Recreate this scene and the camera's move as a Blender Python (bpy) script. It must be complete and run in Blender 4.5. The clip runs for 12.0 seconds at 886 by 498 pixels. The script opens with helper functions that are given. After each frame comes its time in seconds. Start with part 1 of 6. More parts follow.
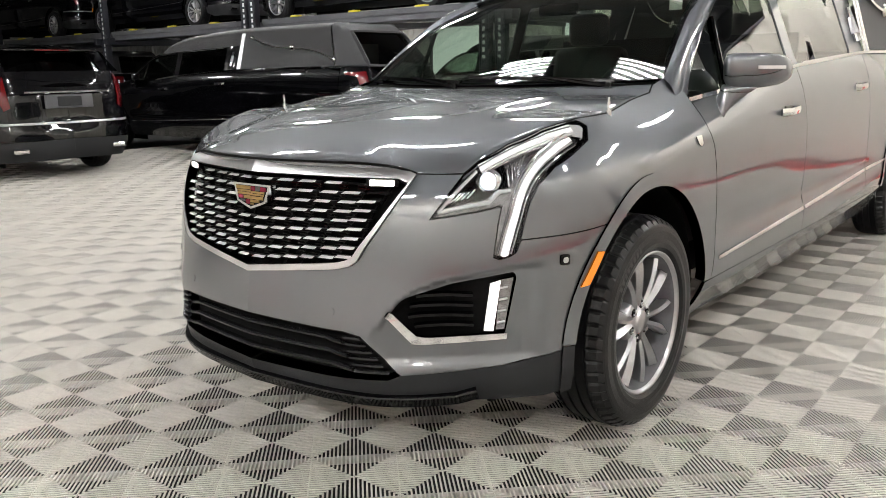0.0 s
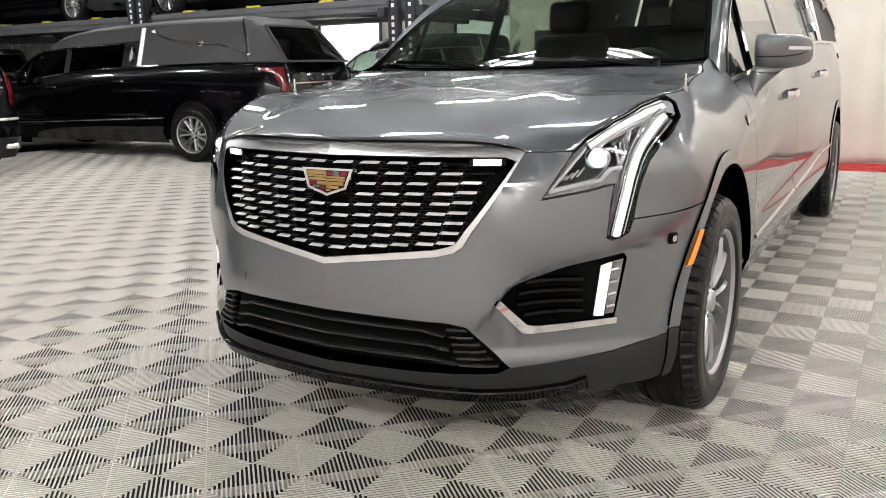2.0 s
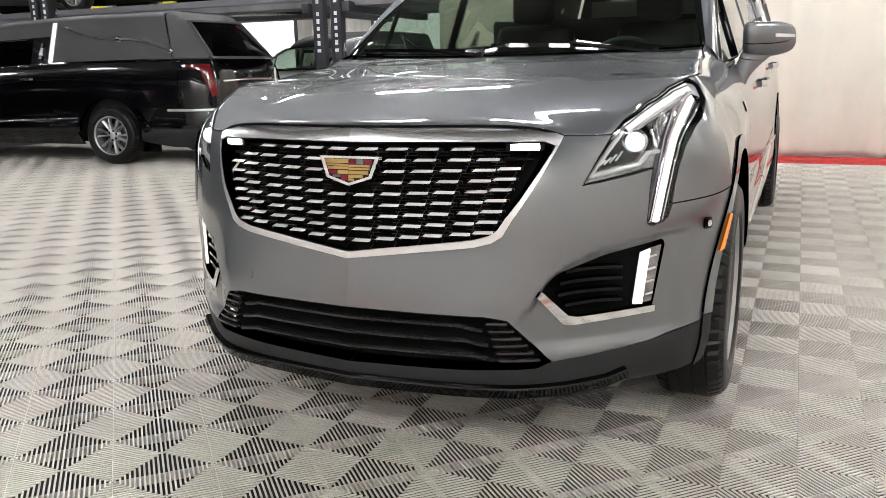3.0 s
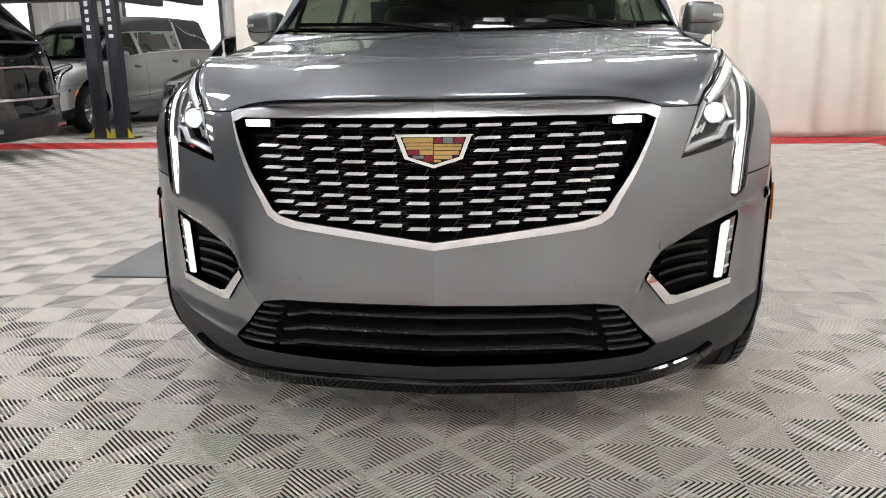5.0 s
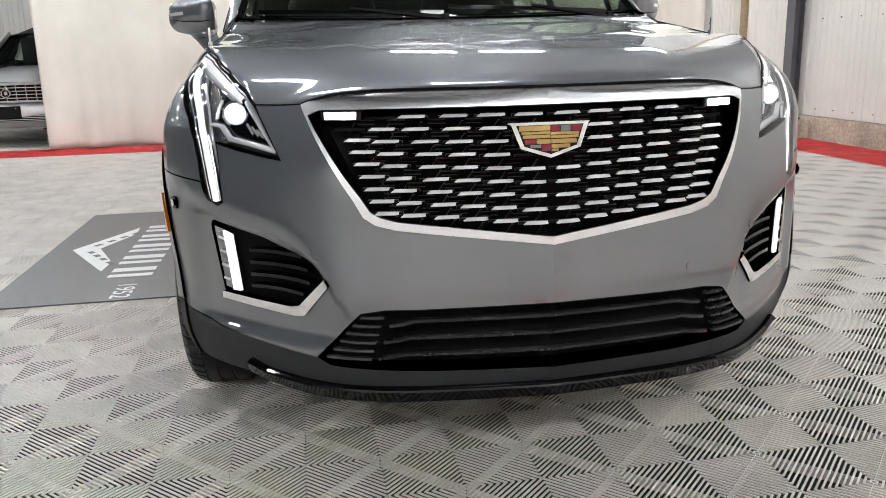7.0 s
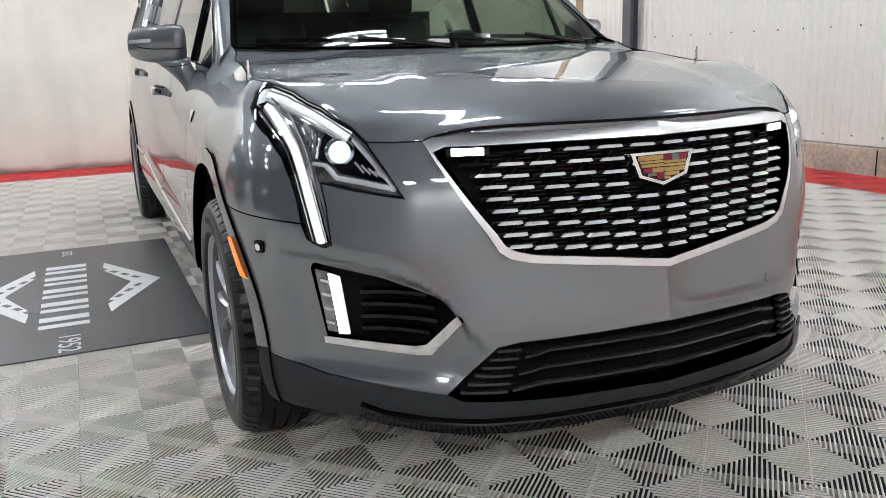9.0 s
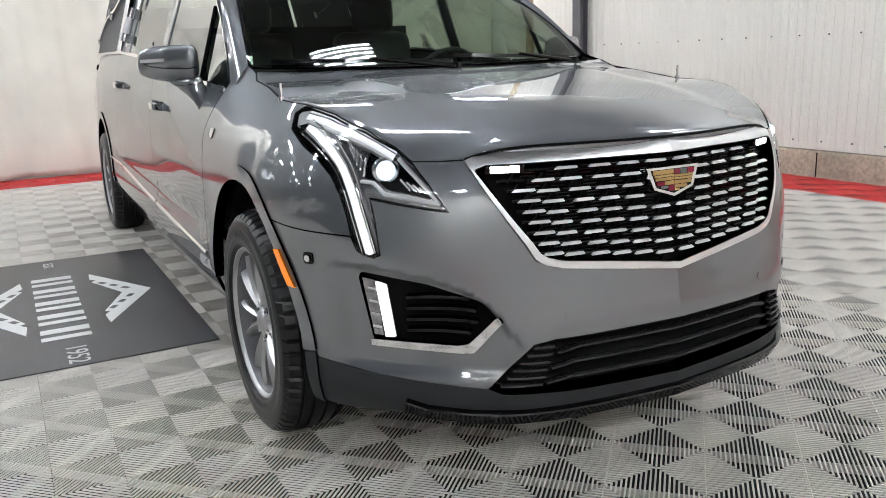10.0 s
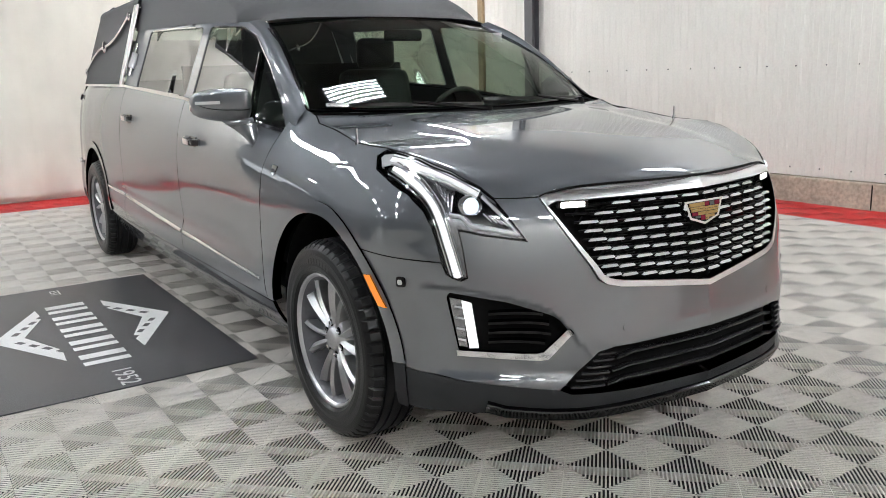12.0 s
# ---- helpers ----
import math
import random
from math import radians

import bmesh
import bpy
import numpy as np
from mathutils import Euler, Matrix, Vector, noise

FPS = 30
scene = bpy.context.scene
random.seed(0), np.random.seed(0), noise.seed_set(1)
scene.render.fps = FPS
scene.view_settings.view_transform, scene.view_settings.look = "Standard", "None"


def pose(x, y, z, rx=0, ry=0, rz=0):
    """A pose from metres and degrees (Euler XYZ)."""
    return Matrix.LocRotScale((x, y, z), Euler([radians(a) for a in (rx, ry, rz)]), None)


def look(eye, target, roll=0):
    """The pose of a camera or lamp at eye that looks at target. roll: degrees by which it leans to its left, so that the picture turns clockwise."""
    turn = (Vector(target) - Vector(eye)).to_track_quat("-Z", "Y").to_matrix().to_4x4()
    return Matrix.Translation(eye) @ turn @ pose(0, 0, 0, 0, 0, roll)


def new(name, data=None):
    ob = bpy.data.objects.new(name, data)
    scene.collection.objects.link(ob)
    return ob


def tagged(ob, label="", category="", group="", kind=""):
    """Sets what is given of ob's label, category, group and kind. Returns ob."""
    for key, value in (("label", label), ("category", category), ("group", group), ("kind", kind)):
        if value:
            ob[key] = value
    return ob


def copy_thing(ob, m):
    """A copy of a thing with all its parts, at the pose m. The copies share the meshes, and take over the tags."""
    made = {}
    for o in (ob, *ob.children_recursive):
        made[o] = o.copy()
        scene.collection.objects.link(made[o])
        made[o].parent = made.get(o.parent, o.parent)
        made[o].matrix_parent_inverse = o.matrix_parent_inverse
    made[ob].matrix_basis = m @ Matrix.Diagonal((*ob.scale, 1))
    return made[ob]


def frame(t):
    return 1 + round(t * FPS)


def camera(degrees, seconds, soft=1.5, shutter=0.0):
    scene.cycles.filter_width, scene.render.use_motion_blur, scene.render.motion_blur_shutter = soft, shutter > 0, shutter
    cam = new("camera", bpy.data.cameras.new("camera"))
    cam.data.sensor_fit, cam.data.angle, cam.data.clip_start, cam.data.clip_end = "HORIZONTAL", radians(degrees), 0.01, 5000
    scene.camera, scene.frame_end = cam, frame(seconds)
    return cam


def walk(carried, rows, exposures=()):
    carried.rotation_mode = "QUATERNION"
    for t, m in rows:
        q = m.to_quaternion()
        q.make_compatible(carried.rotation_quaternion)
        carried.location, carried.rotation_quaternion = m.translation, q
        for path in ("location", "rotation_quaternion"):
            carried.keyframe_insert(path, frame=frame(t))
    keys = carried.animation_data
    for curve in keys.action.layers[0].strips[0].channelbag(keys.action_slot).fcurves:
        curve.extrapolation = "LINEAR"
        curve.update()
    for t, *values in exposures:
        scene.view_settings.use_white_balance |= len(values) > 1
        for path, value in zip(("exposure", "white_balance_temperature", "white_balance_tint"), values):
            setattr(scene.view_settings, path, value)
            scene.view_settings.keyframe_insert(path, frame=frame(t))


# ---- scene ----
cam = camera(57.5, 12.0, soft=0.9)
PATH = [
    (0, (2.124, -2.616, 1.27), (0.893, -1.099, 0.84), -1),
    (0.5, (1.964, -2.67, 1.263), (0.787, -1.111, 0.834), -0.9),
    (1, (1.822, -2.743, 1.248), (0.702, -1.143, 0.819), -1),
    (1.5, (1.668, -2.831, 1.22), (0.612, -1.188, 0.791), -1),
    (2, (1.493, -2.879, 1.199), (0.511, -1.19, 0.768), -1.1),
    (2.5, (1.311, -2.911, 1.183), (0.418, -1.174, 0.751), -1.2),
    (3, (1.134, -2.933, 1.152), (0.347, -1.146, 0.719), -1.2),
    (3.5, (0.906, -2.936, 1.124), (0.239, -1.101, 0.689), -1.4),
    (3.7, (0.83, -2.95, 1.116), (0.214, -1.097, 0.68), -1.5),
    (5.3, (0.107, -2.941, 1.098), (-0.028, -1, 0.633), -1.3),
    (5.5, (0.054, -2.923, 1.09), (-0.051, -0.981, 0.623), -1.6),
    (6, (-0.16, -2.895, 1.088), (-0.127, -0.951, 0.617), -1.6),
    (6.5, (-0.373, -2.848, 1.089), (-0.196, -0.914, 0.615), -1.6),
    (7, (-0.579, -2.788, 1.089), (-0.253, -0.873, 0.612), -1.5),
    (7.2, (-0.673, -2.759, 1.09), (-0.282, -0.858, 0.608), -1.5),
    (8.8, (-1.235, -2.571, 1.147), (-0.49, -0.773, 0.685), -1.9),
    (9, (-1.31, -2.572, 1.163), (-0.529, -0.789, 0.703), -1.9),
    (9.5, (-1.461, -2.582, 1.193), (-0.607, -0.833, 0.734), -2),
    (10, (-1.625, -2.631, 1.235), (-0.709, -0.913, 0.775), -2),
    (10.5, (-1.794, -2.655, 1.273), (-0.827, -0.966, 0.812), -2.1),
    (11, (-1.967, -2.643, 1.298), (-0.955, -0.979, 0.841), -2),
    (11.5, (-2.101, -2.648, 1.328), (-1.053, -1.004, 0.882), -1.9),
    (12, (-2.196, -2.705, 1.355), (-1.12, -1.073, 0.932), -1.8),
]
walk(cam, [(t, look(eye, target, roll)) for t, eye, target, roll in PATH],
     exposures=[(0, 0.06, 6700, 10), (3.5, 0.04, 6620, 11), (6, 0.0, 6450, 11), (9, -0.06, 6150, 9), (12, -0.05, 6280, 9)])
from mathutils import geometry as geo

# ---- light: a closed hall lit by high-bay fixtures ----
world = bpy.data.worlds.new("world")
world.use_nodes = True
world.node_tree.nodes["Background"].inputs["Color"].default_value = (0.75, 0.82, 0.9, 1)
world.node_tree.nodes["Background"].inputs["Strength"].default_value = 0.05
scene.world = world
LAMP_POWER = 110.0
scene.view_settings.exposure = 0.0

# ---- materials ----
def material(name, color, rough=0.5, metal=0.0, coat=0.0, coat_ior=1.5, grain=0.0, grain_size=60.0, stain=0.0, stain_size=2.0,
             bump=0.0, bump_size=80.0, spec=0.5, emit=None, power=0.0, vary=0.0, rough_var=0.0):
    """A principled surface with fine grain, broad stains, relief and piece-to-piece variation."""
    m = bpy.data.materials.new(name)
    m.use_nodes = True
    nt = m.node_tree
    n, link = nt.nodes, nt.links.new
    b = n["Principled BSDF"]
    b.inputs["Base Color"].default_value = (*color, 1)
    b.inputs["Roughness"].default_value = rough
    b.inputs["Metallic"].default_value = metal
    b.inputs["Coat Weight"].default_value = coat
    b.inputs["Coat Roughness"].default_value = 0.015
    b.inputs["Coat IOR"].default_value = coat_ior
    b.inputs["Specular IOR Level"].default_value = spec
    if emit:
        b.inputs["Emission Color"].default_value = (*emit, 1)
        b.inputs["Emission Strength"].default_value = power
    if not (grain or stain or bump or vary):
        return m
    tc = n.new("ShaderNodeTexCoord")
    value = None
    for amount, size, detail in ((grain, grain_size, 2.0), (stain, stain_size, 4.0)):
        if not amount:
            continue
        t = n.new("ShaderNodeTexNoise")
        t.inputs["Scale"].default_value, t.inputs["Detail"].default_value = size, detail
        link(tc.outputs["Object"], t.inputs["Vector"])
        r = n.new("ShaderNodeMapRange")
        r.inputs["From Min"].default_value, r.inputs["From Max"].default_value = 0.3, 0.7
        r.inputs["To Min"].default_value, r.inputs["To Max"].default_value = 1 - amount, 1 + amount
        link(t.outputs["Fac"], r.inputs["Value"])
        if value is None:
            value = r.outputs["Result"]
        else:
            mu = n.new("ShaderNodeMath")
            mu.operation = "MULTIPLY"
            link(value, mu.inputs[0]), link(r.outputs["Result"], mu.inputs[1])
            value = mu.outputs[0]
        if rough_var:
            rr = n.new("ShaderNodeMapRange")
            rr.inputs["To Min"].default_value = max(0.02, rough - rough_var)
            rr.inputs["To Max"].default_value = min(1, rough + rough_var)
            link(t.outputs["Fac"], rr.inputs["Value"]), link(rr.outputs["Result"], b.inputs["Roughness"])
    if vary:
        info = n.new("ShaderNodeObjectInfo")
        r = n.new("ShaderNodeMapRange")
        r.inputs["To Min"].default_value, r.inputs["To Max"].default_value = 1 - vary, 1 + vary
        link(info.outputs["Random"], r.inputs["Value"])
        if value is None:
            value = r.outputs["Result"]
        else:
            mu = n.new("ShaderNodeMath")
            mu.operation = "MULTIPLY"
            link(value, mu.inputs[0]), link(r.outputs["Result"], mu.inputs[1])
            value = mu.outputs[0]
    if value is not None:
        mix = n.new("ShaderNodeVectorMath")
        mix.operation = "SCALE"
        mix.inputs[0].default_value = color
        link(value, mix.inputs["Scale"])
        link(mix.outputs["Vector"], b.inputs["Base Color"])
    if bump:
        t = n.new("ShaderNodeTexNoise")
        t.inputs["Scale"].default_value, t.inputs["Detail"].default_value = bump_size, 3.0
        link(tc.outputs["Object"], t.inputs["Vector"])
        bm = n.new("ShaderNodeBump")
        bm.inputs["Strength"].default_value, bm.inputs["Distance"].default_value = bump, 0.01
        link(t.outputs["Fac"], bm.inputs["Height"]), link(bm.outputs["Normal"], b.inputs["Normal"])
    return m


def glass_material(name, tint, gloss=0.04, rough=0.0, fall=5.0):
    """Clear or tinted sheet glass: light passes straight through, the surface mirrors."""
    m = bpy.data.materials.new(name)
    m.use_nodes = True
    nt = m.node_tree
    n, link = nt.nodes, nt.links.new
    n.remove(n["Principled BSDF"])
    tr, gl, mx, fr, pw, mr = (n.new(k) for k in ("ShaderNodeBsdfTransparent", "ShaderNodeBsdfGlossy", "ShaderNodeMixShader", "ShaderNodeLayerWeight", "ShaderNodeMath", "ShaderNodeMapRange"))
    tr.inputs["Color"].default_value = (*tint, 1)
    gl.inputs["Roughness"].default_value = rough
    fr.inputs["Blend"].default_value = 0.5
    pw.operation, pw.inputs[1].default_value = "POWER", fall
    mr.inputs["To Min"].default_value, mr.inputs["To Max"].default_value = gloss, 0.95
    link(fr.outputs["Facing"], pw.inputs[0]), link(pw.outputs[0], mr.inputs["Value"])
    link(mr.outputs["Result"], mx.inputs["Fac"])
    link(tr.outputs[0], mx.inputs[1]), link(gl.outputs[0], mx.inputs[2])
    link(mx.outputs[0], n["Material Output"].inputs["Surface"])
    return m


PAINT_GREY = material("grey metallic paint", (0.100, 0.109, 0.124), 0.46, 0.55, 1.0, 2.25, grain=0.05, grain_size=900)
PAINT_BLACK = material("black paint", (0.0015, 0.0015, 0.0022), 0.2, 0.0, 1.0, 1.5, grain=0.1, grain_size=900, spec=0.1)
PAINT_SILVER = material("silver metallic paint", (0.46, 0.46, 0.455), 0.36, 0.6, 1.0, grain=0.05, grain_size=900)
CHROME = material("chrome", (0.82, 0.82, 0.83), 0.08, 1.0, grain=0.03, grain_size=200)
SATIN = material("satin metal", (0.78, 0.78, 0.79), 0.36, 1.0, grain=0.04, grain_size=300)
GLOSS_BLACK = material("gloss black plastic", (0.002, 0.002, 0.0025), 0.06, 0.0, 0.0, spec=0.3, grain=0.1, grain_size=100)
PLASTIC = material("dark grey plastic", (0.028, 0.029, 0.031), 0.5, spec=0.2, grain=0.12, grain_size=400, bump=0.15, bump_size=600)
MATT_BLACK = material("matt black", (0.004, 0.004, 0.004), 0.8, spec=0.1, grain=0.2, grain_size=80)
VINYL = material("dark grey vinyl", (0.040, 0.040, 0.043), 0.55, grain=0.12, grain_size=300, stain=0.1, stain_size=3, bump=0.35, bump_size=350)
GLASS = glass_material("tinted glass", (0.46, 0.52, 0.46), 0.09, fall=3.2)
LIP_BLACK = material("gloss black lip", (0.002, 0.002, 0.0025), 0.07, spec=0.4, grain=0.1, grain_size=100)
GLASS_SHIELD = glass_material("windscreen glass", (0.52, 0.61, 0.53), 0.05)
LENS = glass_material("clear lens", (0.94, 0.95, 0.96))
LENS_SOLID = material("clear plastic", (0.75, 0.75, 0.76), 0.1, 0.3, 0.5)
RUBBER = material("tyre rubber", (0.0065, 0.0065, 0.007), 0.34, spec=0.35, grain=0.15, grain_size=60, stain=0.2, stain_size=6, bump=0.1, bump_size=200)
RIM = material("cast alloy", (0.52, 0.52, 0.53), 0.32, 0.86, grain=0.06, grain_size=200, stain=0.05, stain_size=10)
LED = material("white led", (0.9, 0.9, 0.9), 0.4, emit=(1.0, 0.99, 0.96), power=1.0)
# no lamp: the glow stands in for light caught by clear chrome
GLOW_CLEAR = material("white light guide", (0.8, 0.8, 0.8), 0.3, emit=(1.0, 0.99, 0.97), power=0.5)
PROJECTOR = material("projector lamp", (0.5, 0.55, 0.6), 0.05, 0.0, 1.0, emit=(0.84, 0.92, 1.0), power=1.25)
STROBE = material("white strobe", (0.9, 0.9, 0.9), 0.3, emit=(1.0, 0.98, 0.92), power=5.0)
SLAT = material("black slat plastic", (0.003, 0.003, 0.0035), 0.3, spec=0.15, grain=0.1, grain_size=100)
DASH = material("bright plated plastic", (0.88, 0.88, 0.88), 0.3, 0.1, grain=0.03, grain_size=200)
LAMP_CHROME = material("lamp reflector", (0.34, 0.34, 0.355), 0.22, 1.0, grain=0.3, grain_size=45)
DARK_CHROME = material("smoked chrome", (0.22, 0.22, 0.23), 0.18, 1.0, grain=0.2, grain_size=60)
AMBER = material("amber lens", (0.7, 0.2, 0.02), 0.2, 0.0, 0.6, emit=(1.0, 0.30, 0.02), power=0.45)
RED_LENS = material("red lens", (0.11, 0.003, 0.005), 0.12, 0.0, 0.3, grain=0.3, grain_size=150)
SLAT_SHINE = material("glossy grey slat plastic", (0.026, 0.026, 0.028), 0.25, spec=0.7, grain=0.1, grain_size=100)
TILE_GREY = material("grey floor tile plastic", (0.70, 0.662, 0.612), 0.36, grain=0.06, grain_size=90, stain=0.1, stain_size=3.5, vary=0.05)
TILE_DARK = material("floor slab under the tiles", (0.012, 0.012, 0.012), 0.8, grain=0.2, grain_size=20)
TILE_RED = material("red floor tile plastic", (0.58, 0.03, 0.03), 0.42, grain=0.06, grain_size=90, stain=0.1, stain_size=3.5)
MAT_GREY = material("dark grey floor mat", (0.058, 0.058, 0.064), 0.34, grain=0.12, grain_size=250, stain=0.12, stain_size=3, bump=0.2, bump_size=300)
PRINT = material("white print", (0.72, 0.72, 0.72), 0.6, grain=0.08, grain_size=120)
CURTAIN = material("cream curtain cloth", (0.74, 0.70, 0.63), 0.85, grain=0.03, grain_size=200, stain=0.07, stain_size=1.6, bump=0.9, bump_size=7)
WALL_DIM = material("grey hall wall", (0.42, 0.42, 0.41), 0.7, grain=0.06, grain_size=30, stain=0.15, stain_size=0.7)
WALL_WHITE = material("white wall panel", (0.78, 0.755, 0.71), 0.5, grain=0.03, grain_size=40, stain=0.05, stain_size=0.9)
CONCRETE = material("old concrete", (0.47, 0.41, 0.33), 0.85, grain=0.2, grain_size=30, stain=0.25, stain_size=3, bump=0.4, bump_size=60)
STEEL = material("dark grey painted steel", (0.10, 0.10, 0.11), 0.5, grain=0.1, grain_size=60, stain=0.15, stain_size=3)
STEEL_BLUE = material("blue black painted steel", (0.022, 0.023, 0.03), 0.4, grain=0.15, grain_size=60, stain=0.2, stain_size=3)
CEILING = material("grey ceiling insulation", (0.20, 0.20, 0.205), 0.8, grain=0.1, grain_size=20, stain=0.15, stain_size=0.8)
YELLOW = material("yellow painted steel", (0.6, 0.5, 0.02), 0.5, grain=0.1, grain_size=60)
TUBE = material("lamp tube", (0.9, 0.9, 0.9), 0.5, emit=(0.97, 0.985, 0.985), power=LAMP_POWER)
SEAT = material("black leather", (0.012, 0.012, 0.013), 0.5, grain=0.15, grain_size=100, bump=0.1, bump_size=200)
PALE_TRIM = material("pale interior cloth", (0.45, 0.43, 0.38), 0.8, grain=0.06, grain_size=100)
SIDEWALL = material("raised sidewall print", (0.045, 0.045, 0.045), 0.5, grain=0.1, grain_size=80)
PAPER = material("white paper", (0.8, 0.8, 0.8), 0.7, grain=0.03, grain_size=100)
GOLD = material("gold enamel", (0.42, 0.27, 0.10), 0.3, 0.6)
MAROON = material("maroon enamel", (0.2, 0.01, 0.03), 0.25)


# ---- mesh helpers ----
def obj(name, verts, faces, mat, parent=None, smooth=True, normals=None, label=""):
    """One mesh object from vertices and faces, with analytic normals where given."""
    me = bpy.data.meshes.new(name)
    me.from_pydata([tuple(map(float, v)) for v in verts], [], [tuple(map(int, f)) for f in faces])
    me.materials.append(mat)
    if smooth:
        me.shade_smooth()
        if normals is not None:
            me.normals_split_custom_set_from_vertices([tuple(map(float, v)) for v in normals])
    me.update()
    ob = new(name, me)
    ob.parent = parent
    if label:
        ob["label"] = label
    return ob


def part(name, bm, mat, parent, label="", smooth=False, place=None):
    me = bpy.data.meshes.new(name)
    bm.to_mesh(me)
    bm.free()
    me.materials.append(mat)
    if smooth:
        me.shade_smooth()
    ob = new(name, me)
    ob.parent = parent
    if place is not None:
        ob.matrix_basis = place
    if label:
        ob["label"] = label
    return ob


def thing(name, label, category, m=None, group="", kind=""):
    ob = new(name)
    ob.empty_display_size = 0.1
    if m is not None:
        ob.matrix_basis = m
    return tagged(ob, label, category, group, kind)


def add_box(bm, cx, cy, cz, sx, sy, sz, m=None, bevel=0.0):
    r = bmesh.ops.create_cube(bm, size=1.0, matrix=(m or Matrix()) @ Matrix.Translation((cx, cy, cz)) @ Matrix.Diagonal((sx, sy, sz, 1)))
    if bevel:
        es = {e for v in r["verts"] for e in v.link_edges}
        bmesh.ops.bevel(bm, geom=list(es), offset=bevel, segments=2, affect="EDGES", profile=0.5)


def box(cx, cy, cz, sx, sy, sz, bevel=0.0, m=None):
    bm = bmesh.new()
    add_box(bm, cx, cy, cz, sx, sy, sz, m, bevel)
    return bm


def add_rod(bm, a, b, r, r2=None, seg=10):
    a, b = Vector(a), Vector(b)
    d = b - a
    m = Matrix.Translation((a + b) / 2) @ d.to_track_quat("Z", "Y").to_matrix().to_4x4()
    bmesh.ops.create_cone(bm, cap_ends=True, segments=seg, radius1=r, radius2=r if r2 is None else r2, depth=d.length, matrix=m)


def rod(a, b, r, r2=None, seg=10):
    bm = bmesh.new()
    add_rod(bm, a, b, r, r2, seg)
    return bm


def herm(xs, ys):
    """A smooth curve through the points (xs, ys)."""
    xs, ys = np.asarray(xs, float), np.asarray(ys, float)
    h = np.diff(xs)
    d = np.diff(ys) / h
    m = np.empty_like(ys)
    m[0], m[-1] = d[0], d[-1]
    m[1:-1] = (d[:-1] * h[1:] + d[1:] * h[:-1]) / (h[:-1] + h[1:])

    def f(x):
        x = np.asarray(x, float)
        i = np.clip(np.searchsorted(xs, x) - 1, 0, len(h) - 1)
        t = (x - xs[i]) / h[i]
        lo, hi = t < 0, t > 1
        tc = np.clip(t, 0, 1)
        v = ((1 + 2 * tc) * (1 - tc) ** 2 * ys[i] + tc * (1 - tc) ** 2 * h[i] * m[i]
             + tc ** 2 * (3 - 2 * tc) * ys[i + 1] + tc ** 2 * (tc - 1) * h[i] * m[i + 1])
        v = np.where(lo, ys[0] + (x - xs[0]) * m[0], v)
        return np.where(hi, ys[-1] + (x - xs[-1]) * m[-1], v)
    return f


def step(x):
    x = np.clip(x, 0, 1)
    return x * x * (3 - 2 * x)


def loft(name, grid, mat, parent, label="", thick=0.0, closed=False):
    """A smooth sheet through a grid of points [rows][columns]."""
    g = np.asarray(grid, float)
    r, c = g.shape[:2]
    faces = [(i * c + j, i * c + j + 1, (i + 1) * c + j + 1, (i + 1) * c + j) for i in range(r - 1) for j in range(c - 1)]
    if closed:
        faces += [(i * c + c - 1, i * c, (i + 1) * c, (i + 1) * c + c - 1) for i in range(r - 1)]
    ob = obj(name, g.reshape(-1, 3), faces, mat, parent, label=label)
    if thick:
        md = ob.modifiers.new("thickness", "SOLIDIFY")
        md.thickness, md.offset = thick, 0.0
    return ob


def sweep(name, pts, profile, mat, parent, label="", closed=False, up=(0, 0, 1)):
    """A bar of the given profile (side, up) along the points."""
    p = np.asarray(pts, float)
    n = len(p)
    tang = np.gradient(p, axis=0)
    if closed:
        tang = np.roll(p, -1, 0) - np.roll(p, 1, 0)
    tang /= np.linalg.norm(tang, axis=1)[:, None]
    upv = np.broadcast_to(np.asarray(up, float), p.shape)
    side = np.cross(tang, upv)
    side /= np.linalg.norm(side, axis=1)[:, None]
    upn = np.cross(side, tang)
    pr = np.asarray(profile, float)
    k = len(pr)
    verts = (p[:, None] + side[:, None] * pr[None, :, :1] + upn[:, None] * pr[None, :, 1:]).reshape(-1, 3)
    faces = []
    for i in range(n if closed else n - 1):
        j = (i + 1) % n
        for a in range(k):
            b = (a + 1) % k
            faces.append((i * k + a, i * k + b, j * k + b, j * k + a))
    if not closed:
        faces += [tuple(range(k))[::-1], tuple((n - 1) * k + a for a in range(k))]
    return obj(name, verts, faces, mat, parent, smooth=False, label=label)


def inside(poly, pts):
    """Which of the points lie in the polygon."""
    x, y = pts[:, 0], pts[:, 1]
    c = np.zeros(len(pts), bool)
    px, py = np.asarray(poly).T
    for i in range(len(px)):
        j = i - 1
        cross = (py[i] > y) != (py[j] > y)
        xi = (px[j] - px[i]) * (y - py[i]) / (py[j] - py[i] + 1e-12) + px[i]
        c ^= cross & (x < xi)
    return c


def resample(poly, h, closed=True):
    p = np.asarray(poly, float)
    q = np.vstack([p, p[:1]]) if closed else p
    out = []
    for a, b in zip(q[:-1], q[1:]):
        k = max(1, int(np.ceil(np.linalg.norm(b - a) / h)))
        out += [a + (b - a) * i / k for i in range(k)]
    if not closed:
        out.append(q[-1])
    return np.array(out)


